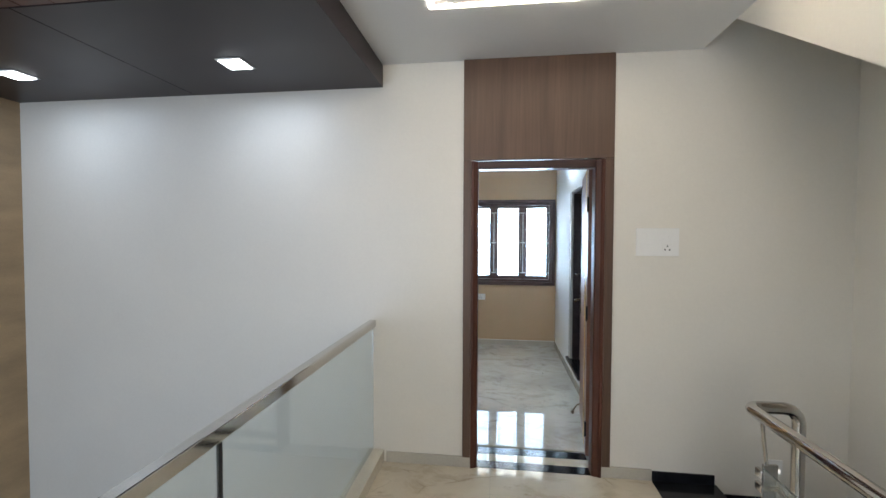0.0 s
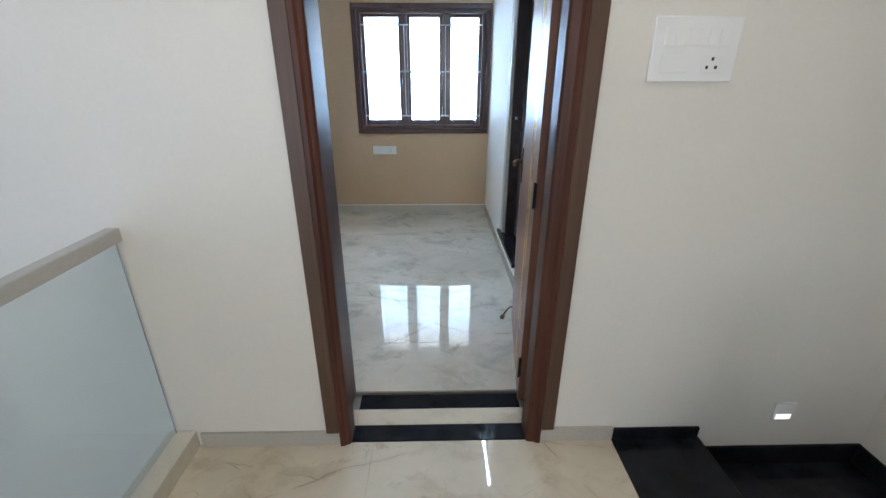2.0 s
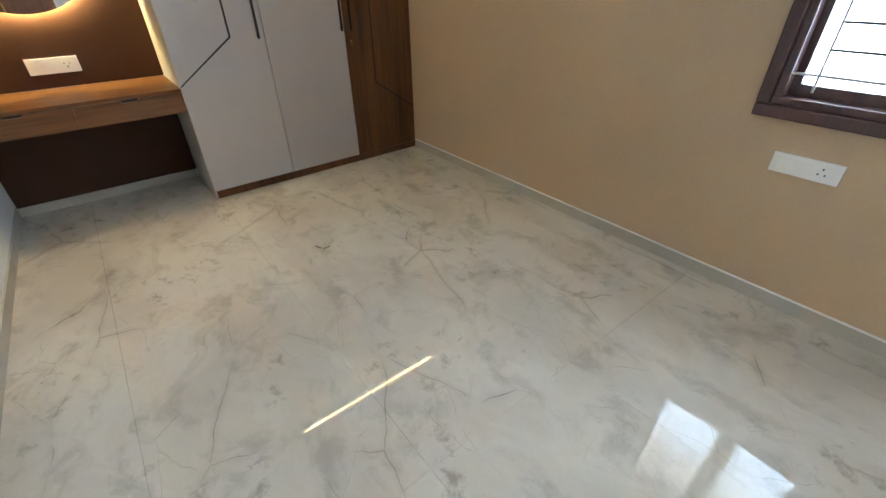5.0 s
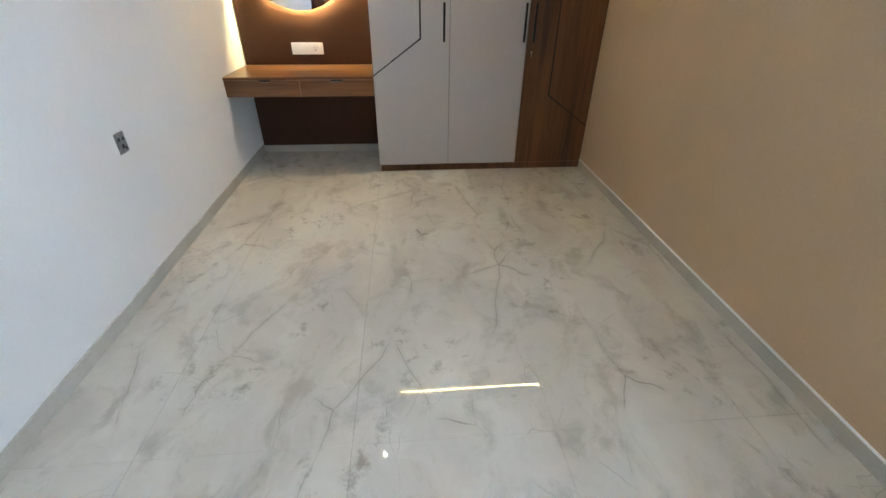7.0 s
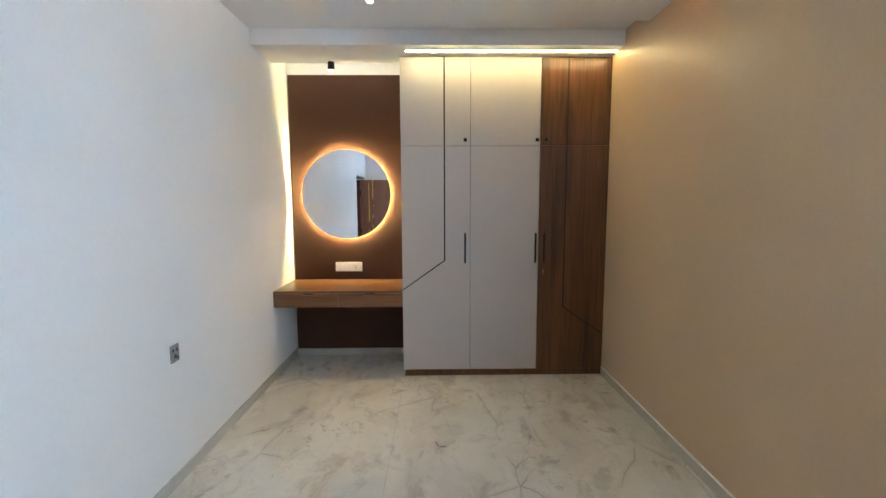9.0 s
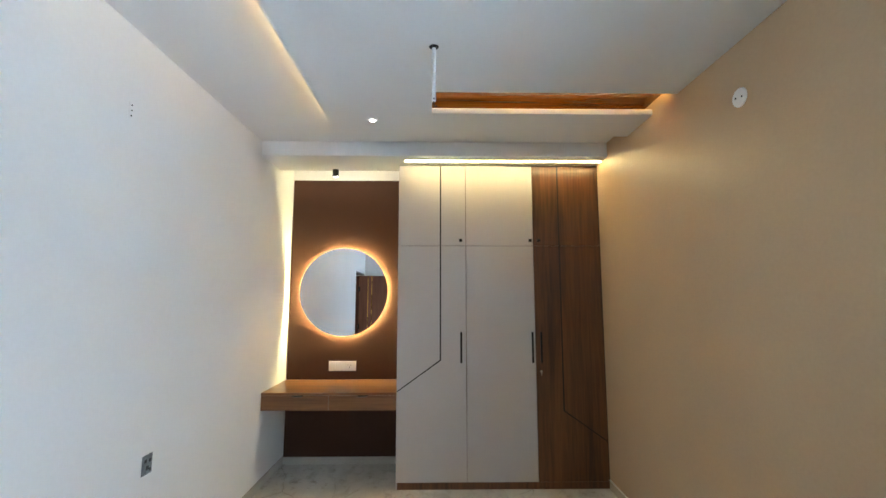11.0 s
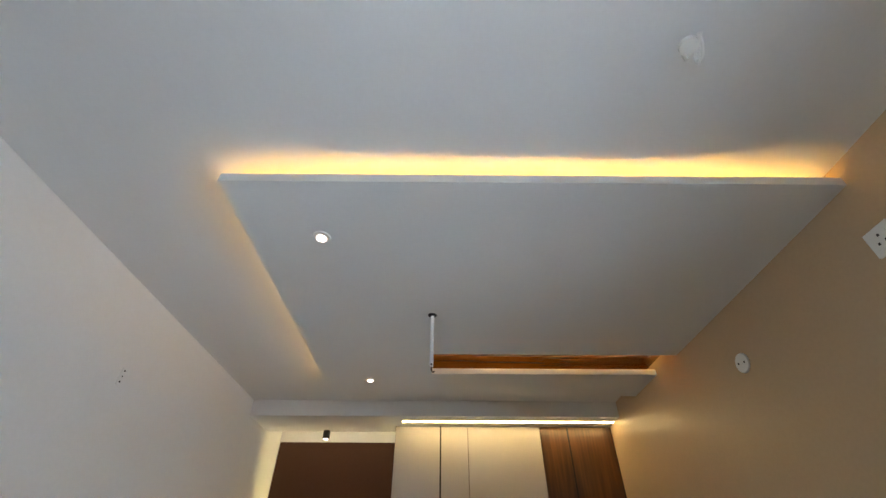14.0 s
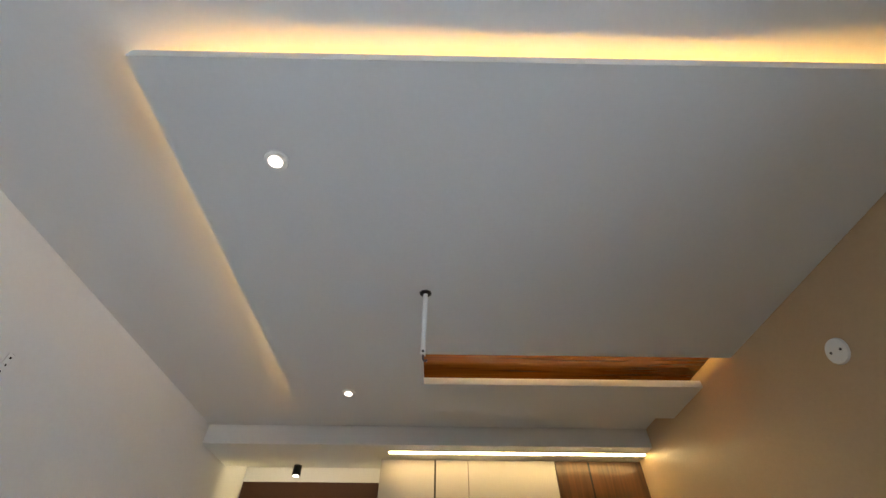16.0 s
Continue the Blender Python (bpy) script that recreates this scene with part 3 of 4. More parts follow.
plate("wall_box", "+y", (-1.70, Y0, 0.785), 0.082, 0.105, "small grey open switch box low on the white wall", "switch box", mat=M_GREYPLATE, depth=0.004,
      pins=[(-0.018, 0.022, 0.007), (0.018, 0.018, 0.007), (0.0, -0.018, 0.009), (0.022, -0.03, 0.006)])
plate("wall_pins", "+y", (-1.36, Y0, 2.655), 0.028, 0.09, "small white cable outlet high on the white wall", "cable outlet", depth=0.003,
      pins=[(0.0, 0.028, 0.003), (0.002, 0.0, 0.0025), (0.0, -0.028, 0.003)], mat=M_WHITE)
disc = thing("round_outlet_cover", (-1.285, Y1, 2.71), "round white outlet cover with two screws on the tan wall", "outlet cover")
bm = bmesh.new()
bmesh.ops.create_cone(bm, cap_ends=True, segments=40, radius1=0.047, radius2=0.050, depth=0.008, matrix=Matrix.Translation((-1.285, Y1 - 0.004, 2.71)) @ Matrix.Rotation(radians(-90), 4, "X"))
part("cover", bm, M_PLASTIC, disc)
for dx in (-0.022, 0.022):
    bm = bmesh.new()
    rod(bm, (-1.285 + dx, Y1 - 0.0105, 2.71 - dx * 0.2), (-1.285 + dx, Y1 - 0.008, 2.71 - dx * 0.2), 0.005, 10)
    part("screw", bm, M_DARK, disc, "dark screw")

spot = thing("spotlight", (-3.385, 4.26, 2.89), "small black cylinder spotlight under the beam", "spotlight")
bm = bmesh.new()
bmesh.ops.create_cone(bm, cap_ends=True, segments=28, radius1=0.031, radius2=0.031, depth=0.072, matrix=Matrix.Translation((-3.385, 4.26, 2.932)))
part("can", bm, M_BLACKMETAL, spot)
bm = bmesh.new()
bmesh.ops.create_cone(bm, cap_ends=True, segments=24, radius1=0.020, radius2=0.020, depth=0.003, matrix=Matrix.Translation((-3.385, 4.26, 2.8945)))
part("lens", bm, M_SPOT, spot, "glowing lens")

# ---- bedroom: window ----
def daylight_backdrop():
    """Glowing daylight sheet outside the window, overexposed; an unseen overhang's shade coloured in above."""
    m = bpy.data.materials.new("bright_daylight")
    m.use_nodes = True
    nt = m.node_tree
    b = nt.nodes["Principled BSDF"]
    b.inputs["Base Color"].default_value = (0.1, 0.1, 0.1, 1)
    geo = nt.nodes.new("ShaderNodeNewGeometry")
    sep = nt.nodes.new("ShaderNodeSeparateXYZ")
    nt.links.new(geo.outputs["Position"], sep.inputs["Vector"])
    # glow fades with height to imitate shade from above
    up = nt.nodes.new("ShaderNodeMapRange")
    up.inputs["From Min"].default_value, up.inputs["From Max"].default_value = 1.85, 2.25
    up.inputs["To Min"].default_value, up.inputs["To Max"].default_value = 0.0, 1.0
    nt.links.new(sep.outputs["Z"], up.inputs["Value"])
    mixer = nt.nodes.new("ShaderNodeMix")
    mixer.data_type = "RGBA"
    mixer.inputs["A"].default_value = (0.53, 0.755, 1.0, 1)
    mixer.inputs["B"].default_value = (0.30, 0.31, 0.30, 1)
    nt.links.new(up.outputs["Result"], mixer.inputs["Factor"])
    nt.links.new(mixer.outputs["Result"], b.inputs["Emission Color"])
    b.inputs["Emission Strength"].default_value = 22.0
    solid("backdrop", boxes((-0.62, 7.42, 0.2, 3.0, 7.44, 3.2)), m, "overexposed daylight and sky outside the window", "backdrop", "structure")


daylight_backdrop()
win = tagged(thing("window_1", (0.32, Y1, 0.91), "dark purple-brown wooden three-pane window with a white grille", "window"), kind="structure")
WX0, WX1, WZ0, WZ1 = -0.40, 1.038, 0.912, 2.19
for nm, d in (("casing", (WX0, Y1 - 0.035, WZ0, WX1, Y1 + 0.0, WZ0 + 0.055)), ("casing", (WX0, Y1 - 0.035, WZ1 - 0.055, WX1, Y1, WZ1)),
              ("casing", (WX0, Y1 - 0.035, WZ0 + 0.055, WX0 + 0.055, Y1, WZ1 - 0.055)), ("casing", (WX1 - 0.055, Y1 - 0.035, WZ0 + 0.055, WX1, Y1, WZ1 - 0.055))):
    part(nm, boxes(d, bevel=0.006), M_WINWOOD, win)
a, b, c, d = WX0 + 0.055, WX1 - 0.055, WZ0 + 0.055, WZ1 - 0.055
for q in ((a, Y1 - 0.018, c, b, Y1 + 0.13, c + 0.035), (a, Y1 - 0.018, d - 0.035, b, Y1 + 0.13, d), (a, Y1 - 0.018, c + 0.035, a + 0.035, Y1 + 0.13, d - 0.035), (b - 0.035, Y1 - 0.018, c + 0.035, b, Y1 + 0.13, d - 0.035)):
    part("window_frame", boxes(q, bevel=0.004), M_WINWOOD, win)
for x in (0.105, 0.535):
    part("mullion", boxes((x - 0.002, Y1 + 0.0, c + 0.035, x + 0.058, Y1 + 0.12, d - 0.035), bevel=0.004), M_WINWOOD, win)
for x0, x1 in ((a + 0.035, 0.103), (0.163, 0.533), (0.593, b - 0.035)):
    s = 0.032
    z0, z1 = c + 0.035, d - 0.035
    bm = boxes((x0, Y1 + 0.045, z0, x1, Y1 + 0.085, z0 + s + 0.018), (x0, Y1 + 0.045, z1 - s, x1, Y1 + 0.085, z1), (x0, Y1 + 0.045, z0 + s + 0.018, x0 + s, Y1 + 0.085, z1 - s), (x1 - s, Y1 + 0.045, z0 + s + 0.018, x1, Y1 + 0.085, z1 - s))
    sash = part("sash", bm, M_WINWOOD, win)
    pane = part("pane", boxes((x0 + s, Y1 + 0.062, z0 + s + 0.018, x1 - s, Y1 + 0.068, z1 - s)), M_PANE, sash, "clear glass pane")
    pane.visible_shadow = False
for z in (1.10, 1.55, 1.995):
    bm = bmesh.new()
    rod(bm, (-0.315, Y1 - 0.006, z), (0.955, Y1 - 0.006, z), 0.006, 10)
    part("grille_bar", bm, M_GRILLE, win, "white grille bar")
for x in (-0.215, 0.035, 0.135, 0.225, 0.465, 0.565, 0.655, 0.90):
    lo, hi = (1.035, 2.07) if x not in (0.135, 0.565) else (1.10, 1.995)
    bm = bmesh.new()
    rod(bm, (x, Y1 - 0.014, lo), (x, Y1 - 0.014, hi), 0.005, 10)
    part("grille_bar", bm, M_GRILLE, win, "white grille bar")

# cross bars of the white grille, their backlit darkness put into the colour
for x0, x1 in ((-0.215, 0.035), (0.225, 0.465), (0.655, 0.90)):
    for k in range(1, 9):
        z = 1.10 + 0.0994 * k
        bm = bmesh.new()
        rod(bm, (x0, Y1 - 0.010, z), (x1, Y1 - 0.010, z), 0.0055, 8)
        part("cross_bar", bm, M_BACKLITBAR, win, "thin grille cross bar, coloured dark as it looks against the daylight")

# ---- bedroom: bathroom door ----
bath = tagged(thing("door_2", (1.15, 5.25, 0.16), "closed dark embossed bathroom door set deep in the wall", "door"), kind="structure")
part("leaf", boxes((1.155, 4.90, 0.192, 1.19, 5.51, 2.145), bevel=0.002), M_BATH, bath)
part("jamb", boxes((1.052, 5.545, 0.192, 1.20, 5.638, 2.168)), M_GREYJAMB, bath, "grey painted jamb")
part("door_frame", boxes((1.075, 5.512, 0.192, 1.20, 5.545, 2.168)), M_BATH, bath)
part("door_frame", boxes((1.075, 4.872, 0.192, 1.20, 4.899, 2.168)), M_BATH, bath)
part("door_frame", boxes((1.075, 4.899, 2.146, 1.20, 5.512, 2.168)), M_BATH, bath)
part("sill", boxes((1.022, 4.85, 0.157, 1.25, 5.66, 0.190), bevel=0.003), M_BLACK, bath, "black granite sill")
h = part("lever_plate", boxes((1.147, 5.44, 1.10, 1.155, 5.475, 1.28), bevel=0.002), M_STEEL, bath, "steel lever handle plate")
bm = bmesh.new()
tube_path(bm, [(1.15, 5.458, 1.21), (1.10, 5.458, 1.21), (1.093, 5.45, 1.21), (1.09, 5.43, 1.21), (1.09, 5.35, 1.207)], 0.008, 10)
part("lever", bm, M_STEEL, h)
# unseen sheet, coloured dark in place of the shade inside the bathroom
solid("bathroom_backing", boxes((1.27, 4.7, -0.2, 1.30, 5.8, 2.4)), M_DARK, "dark sheet standing in for the unlit space behind the bathroom door", "wall", "structure")

tube = thing("tube_light", (1.03, 5.42, 2.52), "white tube light batten on the wall, switched on", "tube light")
part("batten", boxes((X1 - 0.03, 5.10, 2.525, X1 - 0.001, 5.74, 2.565), bevel=0.004), M_PLASTIC, tube)
bm = bmesh.new()
rod(bm, (X1 - 0.042, 5.13, 2.545), (X1 - 0.042, 5.71, 2.545), 0.011, 14)
part("tube", bm, M_TUBE, tube, "glowing tube")

# ---- entrance door ----
door = tagged(thing("door_1", (0.45, 3.5, 0), "dark teak door frame with an open door leaf", "door"), kind="structure")


def jamb(x0, x1, rebate):
    """A moulded upright from the hall face to the room face."""
    bm = bmesh.new()
    s = 1 if x1 > x0 else -1
    prism(bm, [(x0, 3.339), (x0 + s * 0.016, 3.339), (x0 + s * 0.026, 3.346), (x1 - s * 0.008, 3.350), (x1 - s * 0.002, 3.354), (x1, 3.362), (x1, 3.445), (x1 - s * rebate, 3.452), (x1 - s * rebate, 3.688), (x0, 3.688)], "z", 0.0, 2.165)
    return bm


part("jamb", jamb(0.006, 0.052, 0.036), M_DOORWOOD, door)
part("jamb", jamb(0.900, 0.838, 0.057), M_DOORWOOD, door)
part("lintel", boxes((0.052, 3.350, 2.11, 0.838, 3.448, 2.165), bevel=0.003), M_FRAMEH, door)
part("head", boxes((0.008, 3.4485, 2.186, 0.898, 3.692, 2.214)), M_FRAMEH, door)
strike = part("strike_plate", boxes((0.0155, 3.524, 0.880, 0.0185, 3.540, 0.910), (0.0155, 3.524, 0.955, 0.0185, 3.540, 0.972), (0.0155, 3.524, 1.012, 0.0185, 3.540, 1.030), (0.0155, 3.5402, 0.890, 0.019, 3.550, 1.030), bevel=0.001), M_DULLSTEEL, door, "worn steel strike plate")
# dark block between the plate's pieces, coloured as shaded latch holes
part("latch_hole", boxes((0.0157, 3.525, 0.910, 0.0168, 3.5398, 1.012)), M_DARK, strike, "dark block for the shade in the latch holes")
# the leaf stands open at a right angle, hinged on the room side
A = Matrix.Translation((0.842, 3.600, 0)) @ Matrix.Rotation(radians(-7.7), 4, "Z")


def leaf_part(name, bm, mat, parent, label=""):
    bmesh.ops.transform(bm, matrix=A, verts=bm.verts[:])
    return part(name, bm, mat, parent, label)


leaf = leaf_part("leaf", boxes((0.004, 0.0, 0.012, 0.038, 0.828, 2.165), bevel=0.002), M_LEAF, door, "brown veneered door leaf, open")
for y in (0.19, 0.27):
    leaf_part("gold_strip", boxes((0.0025, y - 0.006, 0.014, 0.006, y + 0.006, 2.163)), M_GOLD, leaf, "gold metal strip")
for z in (0.22, 1.08, 1.88):
    bm = boxes((0.0035, -0.012, z - 0.05, 0.008, 0.022, z + 0.05))
    rod(bm, (0.0, -0.008, z - 0.055), (0.0, -0.008, z + 0.055), 0.007, 10)
    leaf_part("hinge", bm, M_BLACKMETAL, leaf, "dark steel hinge")
hp = leaf_part("handle_plate", boxes((-0.004, 0.778, 0.945, 0.004, 0.816, 1.145), bevel=0.002), M_BRASS, leaf, "antique brass handle plate")
bm = bmesh.new()
tube_path(bm, [(0.0, 0.797, 1.065), (-0.030, 0.797, 1.065), (-0.040, 0.793, 1.064), (-0.045, 0.781, 1.062), (-0.046, 0.735, 1.057)], 0.011, 10)
leaf_part("handle_lever", bm, M_BRASS, hp)
bm = bmesh.new()
tube_path(bm, [(0.004, 0.765, 0.11), (-0.02, 0.765, 0.098), (-0.042, 0.762, 0.066), (-0.056, 0.758, 0.040)], 0.006, 8)
rod(bm, (-0.054, 0.758, 0.044), (-0.064, 0.755, 0.020), 0.014, 12)
leaf_part("door_stop", bm, M_BRASS, leaf, "brass drop-down door stop")

clad = thing("door_cladding", (0.45, 3.35, 0.07), "walnut cladding round and above the bedroom door", "wall cladding")
part("top_panel", boxes((-0.05, 3.338, 2.170, 0.956, 3.36, 2.862), bevel=0.002), M_CLAD, clad)
part("side_strip", boxes((-0.05, 3.338, 0.076, 0.0045, 3.36, 2.168), bevel=0.002), M_CLAD, clad)
part("side_strip", boxes((0.9015, 3.338, 0.076, 0.956, 3.36, 2.168), bevel=0.002), M_CLAD, clad)

# threshold: two black strips with a marble strip between
solid("threshold_outer", boxes((0.0, 3.365, -0.03, 0.91, 3.458, 0.001)), M_BLACK, "black granite strip in the threshold", "threshold", "structure")
solid("threshold_inner", boxes((0.053, 3.562, -0.03, 0.853, 3.66, 0.001)), M_BLACK, "black granite strip in the threshold", "threshold", "structure")
solid("threshold_middle", boxes((0.0, 3.459, -0.03, 0.91, 3.561, 0.0)), M_HALLFLOOR, "cream marble strip in the threshold", "threshold", "structure")

# ---- hall: structure ----
HW, HX0, HX1, HB, HZ = 3.36, -3.63, 2.42, -2.2, 2.862
solid("wall_hall_front", holed("y", HW, 3.53, HX0 - 0.2, HX1 + 0.2, -3.3, 3.6, [(MIDX0, MIDX1, -0.02, 2.215)]), M_HALL, "cream painted hall wall with the bedroom door", "wall", "structure")
solid("wall_hall_left", boxes((HX0 - 0.2, HB, -3.3, HX0, HW, 3.6)), M_STONE, "beige stone-clad hall wall beyond the void", "wall", "structure")
solid("wall_hall_right", boxes((HX1, HB, -3.3, HX1 + 0.2, HW, 3.6)), M_HALL, "cream painted wall beside the stairs", "wall", "structure")
# unseen closing wall; its two openings are invented for the fill lamps
solid("wall_hall_back", holed("y", HB - 0.2, HB, HX0 - 0.2, HX1 + 0.2, -3.3, 3.6, [(-3.2, -1.2, -0.9, 2.1), (-0.8, 1.2, 0.9, 2.5)]), M_HALL, "unseen cream wall added to close the back of the hall", "wall", "structure")
bm = boxes((-0.63, HB, HZ, 1.5, HW, HZ + 0.15), (HX0, HB, HZ + 0.0, -0.63, HW, HZ + 0.15))
solid("ceiling_hall", bm, M_CEIL, "white painted hall ceiling", "ceiling", "structure")
solid("ceiling_stairwell", boxes((1.5, HB, 3.5, HX1, HW, 3.6)), M_CEIL, "white ceiling of the stairwell", "ceiling", "structure")
solid("lower_floor", boxes((HX0, HB, -3.3, HX1, HW, -3.2)), M_HALLFLOOR, "marble floor of the storey below", "floor", "structure")
solid("floor_slab_hall", boxes((-0.745, HB, -0.20, 1.40, 2.45, -0.012), (-0.745, 2.45, -0.20, 1.23, HW, -0.012), (0.0, HW, -0.2, 0.91, 3.69, -0.03)), M_GROUT, "concrete slab under the hall floor", "slab", "structure")
solid("floor_slab_bedroom", boxes((X0, Y0, -0.2, X1, Y1, -0.012)), M_GROUT, "concrete slab under the bedroom floor", "slab", "structure")
solid("baseboard_hall", boxes((-0.605, HW - 0.012, 0, 0.004, HW, 0.075), (0.902, HW - 0.012, 0, 1.23, HW, 0.075)), M_SKIRT, "pale marble skirting along the hall wall", "skirting", "structure")

# dark dropped ceiling over the void
dc = thing("dropped_ceiling", (-2.1, 1.5, 2.70), "dark brown laminate dropped ceiling with square lights", "dropped ceiling")
part("panel", boxes((-2.083, 2.125, 2.703, -0.63, HW - 0.002, HZ - 0.001), bevel=0.002), M_DARKBOX, dc)
part("panel", boxes((HX0 + 0.002, 2.125, 2.703, -2.088, HW - 0.002, HZ - 0.001), bevel=0.002), M_DARKBOX, dc)
part("panel", boxes((-0.95, HB + 0.002, 2.703, -0.63, 2.120, HZ - 0.001), bevel=0.002), M_DARKBOX, dc)
k = 0
x = HX0 + 0.002
while x < -0.97:
    part("plank", boxes((x, HB + 0.002, 2.705, min(x + 0.172, -0.955), 2.118, 2.74)), M_BOXWOOD, dc, "reddish wooden ceiling plank")
    x += 0.18
for x in (-1.42, -2.98):
    t = thing("square_downlight", (x, 2.84, 2.69), "square white LED ceiling panel light, switched on", "ceiling light", "square ceiling lights")
    part("frame", boxes((x - 0.082, 2.758, 2.697, x + 0.082, 2.922, 2.703), bevel=0.001), M_PLASTIC, t)
    part("diffuser", boxes((x - 0.068, 2.772, 2.693, x + 0.068, 2.908, 2.697)), M_SQUARE, t, "glowing diffuser")

hl = thing("hall_led_profile", (0.45, 1.8, 2.85), "rectangular LED line light in the hall ceiling, switched on", "led light")
for q in ((-0.18, 2.635, 1.1, 2.66), (-0.18, 1.0, 1.1, 1.025), (-0.18, 1.025, -0.155, 2.635), (1.075, 1.025, 1.1, 2.635)):
    part("led_line", boxes((q[0], q[1], HZ - 0.006, q[2], q[3], HZ - 0.001)), M_LEDHALL, hl, "glowing LED line")

# ---- hall: glass railing over the void ----
rail = thing("glass_railing", (-0.7, 1.0, 0), "glass railing with a steel top rail on a marble curb", "railing")
part("curb", boxes((-0.745, HB + 0.01, 0.0, -0.622, HW - 0.002, 0.088), bevel=0.004), M_CURB, rail, "cream marble curb")
y = HW - 0.008
for y0, y1 in ((1.645, 3.348), (-0.06, 1.635), (-1.77, -0.07)):
    part("glass_panel", boxes((-0.713, y0, 0.088, -0.701, y1, 0.99), bevel=0.001), M_RAILGLASS, rail, "pale green glass panel")
part("top_rail", boxes((-0.731, -1.8, 0.985, -0.683, HW - 0.001, 1.036), bevel=0.004), M_STEEL, rail, "polished steel top rail")
part("joint_clip", boxes((-0.717, 1.634, 0.09, -0.697, 1.646, 0.972)), M_BLACKMETAL, rail, "dark joint strip")

# ---- stairs ----
stairs = tagged(thing("stairs", (1.9, 1.0, -3.2), "black granite stairs going down beside the hall", "stairs"), kind="structure")
part("tread", boxes((1.231, 2.46, -0.03, 1.64, HW - 0.001, 0.0), bevel=0.003), M_BLACK, stairs)
part("riser", boxes((1.60, 2.47, -0.165, 1.62, HW - 0.001, -0.03)), M_BLACK, stairs)
part("landing", boxes((1.56, 2.42, -0.20, HX1 - 0.001, HW - 0.001, -0.165)), M_BLACK, stairs)
part("skirting", boxes((1.231, HW - 0.012, 0.0, 1.625, HW - 0.001, 0.065)), M_BLACK, stairs)
part("skirting", boxes((1.625, HW - 0.012, -0.165, HX1 - 0.013, HW - 0.001, -0.058)), M_BLACK, stairs)
part("skirting", boxes((HX1 - 0.012, 2.42, -0.165, HX1 - 0.001, HW - 0.001, -0.058)), M_BLACK, stairs)
for k in range(15):
    y1, z = 2.42 - 0.27 * k, -0.165 - 0.172 * (k + 1)
    part("tread", boxes((1.56, y1 - 0.285, z - 0.03, HX1 - 0.001, y1, z)), M_BLACK, stairs)
    part("riser", boxes((1.56, y1 - 0.005, z, HX1 - 0.001, y1 + 0.015, z + 0.142)), M_BLACK, stairs)
solid("stair_edge_beam", boxes((1.231, 2.455, -0.2, 1.56, HW - 0.001, -0.031)), M_HALL, "plastered edge beam under the top step", "beam", "structure")
# the flight that goes up: its sloping underside
bm = bmesh.new()
sl = 0.678
prism(bm, [(HW - 0.001, 2.88 + sl * 0.36), (-0.9, 2.88 - sl * 3.9), (-0.9, 2.88 - sl * 3.9 + 0.45), (HW - 0.001, 2.88 + sl * 0.36 + 0.45)], "x", 1.501, HX1 - 0.002)
solid("upper_flight", bm, M_HALL, "cream plastered underside of the stairs going up", "stairs", "structure")

foot = thing("foot_light", (1.99, HW, 0.10), "square white step light low on the stair wall, lit", "step light")
part("cover", boxes((1.94, HW - 0.010, 0.10, 2.035, HW, 0.195), bevel=0.003), M_PLASTIC, foot)
part("lens", boxes((1.955, HW - 0.013, 0.110, 2.02, HW - 0.010, 0.135)), M_FOOT, foot, "glowing lens")

hr = thing("stair_handrail", (1.42, 2.3, 0), "polished steel pipe handrail with a U-shaped end", "handrail")
ZR, R = 0.872, 0.027


def arc(c, r, a0, a1, plane, n=7):
    out = []
    for k in range(n):
        a = radians(a0 + (a1 - a0) * k / (n - 1))
        u, v = r * math.cos(a), r * math.sin(a)
        out.append((c[0] + u, c[1] + v, c[2]) if plane == "xy" else (c[0] + u, c[1], c[2] + v))
    return out


bm = bmesh.new()
pts = [(1.325, -1.9, ZR), (1.325, 0.5, ZR), (1.325, 2.35, ZR)] + arc((1.375, 2.41, ZR), 0.05, 180, 90, "xy") + [(1.42, 2.46, ZR)] + arc((1.475, 2.46, ZR - 0.065), 0.065, 90, 0, "xz") + [(1.54, 2.46, 0.5), (1.54, 2.46, -0.16)]
tube_path(bm, pts, R, 18)
part("pipe", bm, M_STEEL, hr)
for y in (2.36, 1.2, 0.0, -1.2):
    post = part("post", boxes((1.337, y - 0.006, 0.0, 1.397, y + 0.006, 0.66), bevel=0.002), M_STEEL, hr, "flat steel post")
    bm = bmesh.new()
    rod(bm, (1.352, y, 0.655), (1.330, y, 0.845), 0.008, 10)
    part("stem", bm, M_STEEL, post)
    for z in (0.56, 0.62, 0.15):
        bm = boxes((1.318, y - 0.022, z - 0.018, 1.336, y + 0.022, z + 0.018), bevel=0.003)
        part("clamp", bm, M_STEEL, post)
for y0, y1 in ((1.22, 2.33), (0.02, 1.18), (-1.18, -0.02)):
    part("glass_panel", boxes((1.321, y0, 0.08, 1.331, y1, 0.655), bevel=0.001), M_RAILGLASS, hr, "pale green glass panel")
bm = bmesh.new()
rod(bm, (1.405, 2.36, 0.56), (1.52, 1.5, 0.06), 0.012, 12)
part("sloping_bar", bm, M_STEEL, hr)

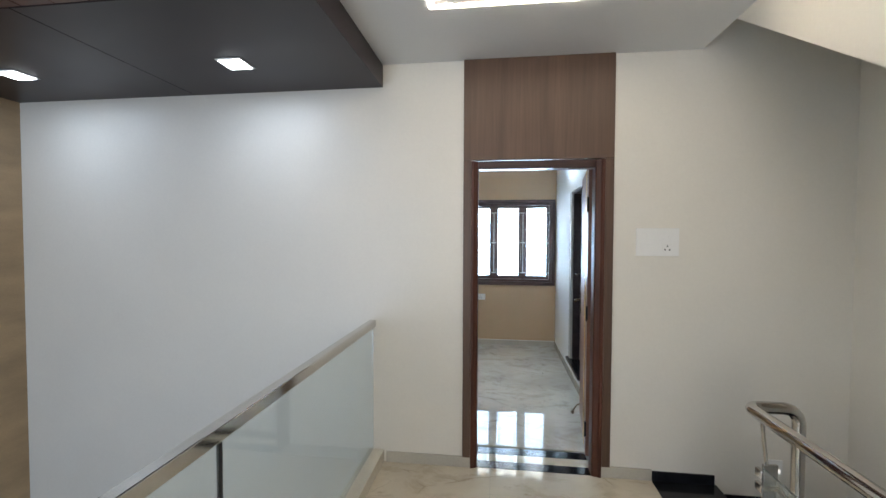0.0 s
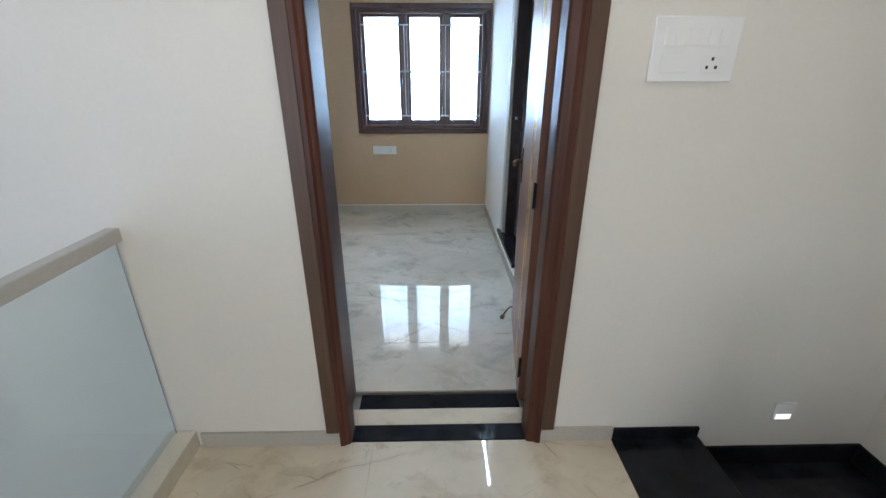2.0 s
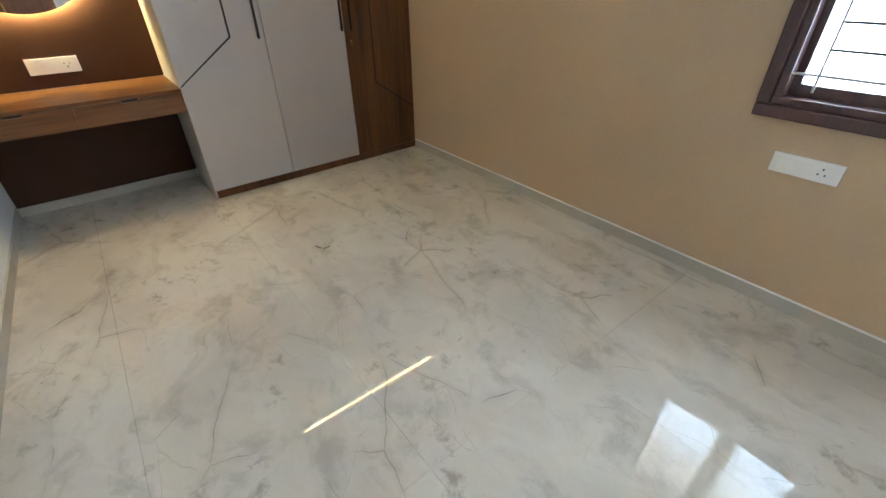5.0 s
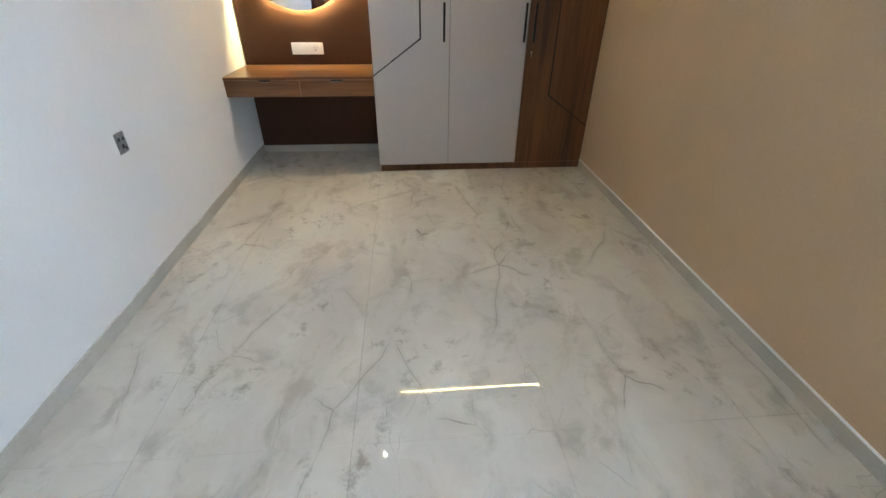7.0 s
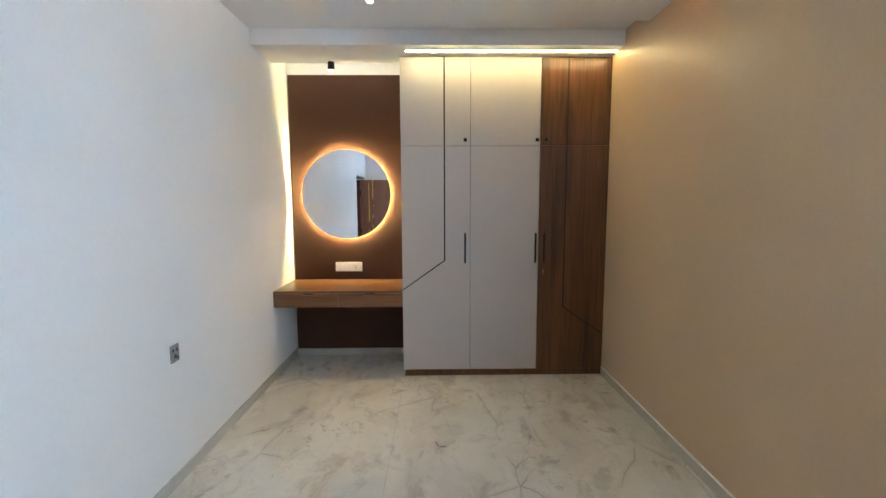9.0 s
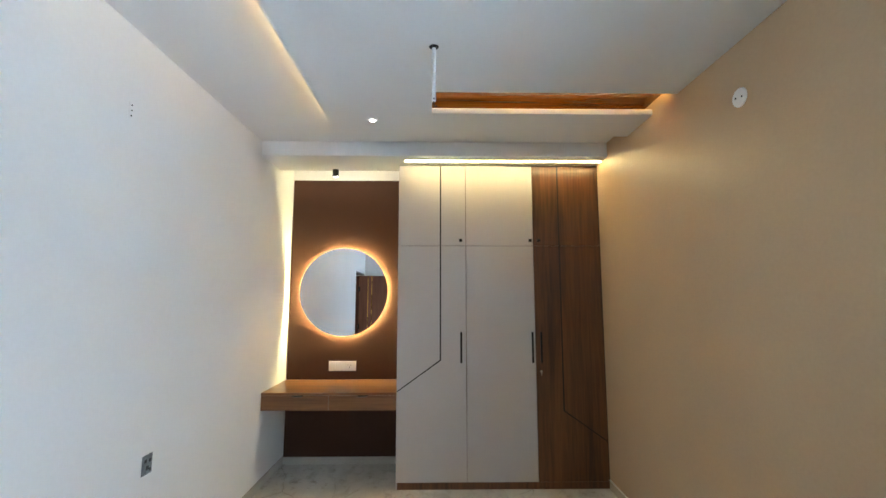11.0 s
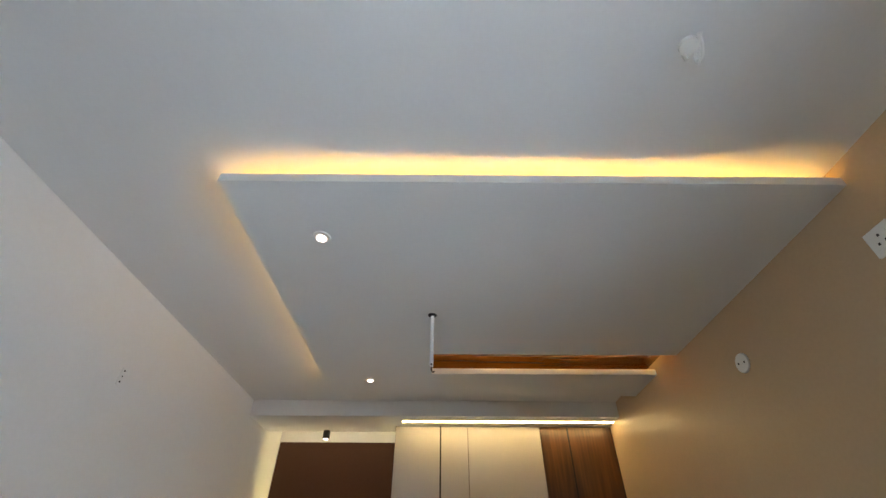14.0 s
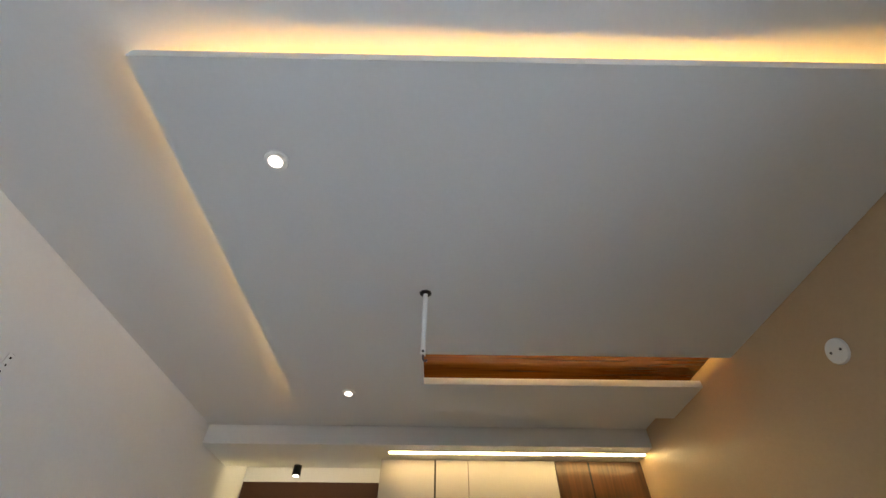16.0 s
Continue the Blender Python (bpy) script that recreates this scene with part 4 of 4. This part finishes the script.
sb = plate("switch_board", "-y", (1.24, HW, 1.61), 0.27, 0.185, "large white switch plate on the cream hall wall", "switch plate",
           keys=[(-0.085 + 0.034 * k, 0.035, 0.030, 0.05) for k in range(6)] + [(-0.06, -0.04, 0.09, 0.05), (0.06, -0.04, 0.06, 0.05)],
           pins=[(0.06, -0.026, 0.004), (0.046, -0.05, 0.004), (0.074, -0.05, 0.004)])


# ---- a chip and two pen marks on the bedroom floor, built as slivers ----
for x, y, a, ln in ((0.74, 5.52, 75, 0.05), (-2.04, 5.23, 20, 0.06), (-2.00, 5.27, 95, 0.045)):
    bm = boxes((-ln / 2, -0.003, 0.0, ln / 2, 0.003, 0.003), bevel=0.001)
    bmesh.ops.transform(bm, matrix=Matrix.Translation((x, y, 0.0005)) @ Matrix.Rotation(radians(a), 4, "Z"), verts=bm.verts[:])
    solid("floor_sliver", bm, M_DARK, "thin dark sliver on the marble floor", "debris", group="slivers on the floor")


# ---- floor tiles ----
def tiles(floor, xs, ys, mat, z=0.0, skip=None):
    made = {}
    for x0, x1 in zip(xs, xs[1:]):
        for y0, y1 in zip(ys, ys[1:]):
            if skip and skip((x0 + x1) / 2, (y0 + y1) / 2):
                continue
            w, d = round(x1 - x0, 4), round(y1 - y0, 4)
            if (w, d) not in made:
                g = 0.0006
                bm = boxes((-w / 2 + g, -d / 2 + g, -0.012, w / 2 - g, d / 2 - g, 0))
                made[w, d] = mesh_of("tile", bm, mat)
            ob = new("tile", made[w, d])
            o = Vector(ORIGIN[floor.name])
            ob.location = Vector(((x0 + x1) / 2, (y0 + y1) / 2, z)) - o
            ob.parent = floor


floor_room = tagged(thing("floor", (0, 5.2, 0), "polished grey-beige veined marble tile floor", "floor"), kind="structure")
tiles(floor_room, [X0, -2.01, -0.41, X1], [Y0, 4.12, 4.92, 5.72, 6.52, Y1], M_FLOOR)
floor_hall = tagged(thing("floor_hall", (0, 1.5, 0), "polished cream veined marble tile floor", "floor"), kind="structure")
tiles(floor_hall, [-0.745, 0.15, 1.23], [HB, -0.7, 0.1, 0.9, 1.7, 2.5, 3.36], M_HALLFLOOR)
tiles(floor_hall, [1.23, 1.40], [HB, -0.7, 0.1, 0.9, 1.7, 2.455], M_HALLFLOOR)
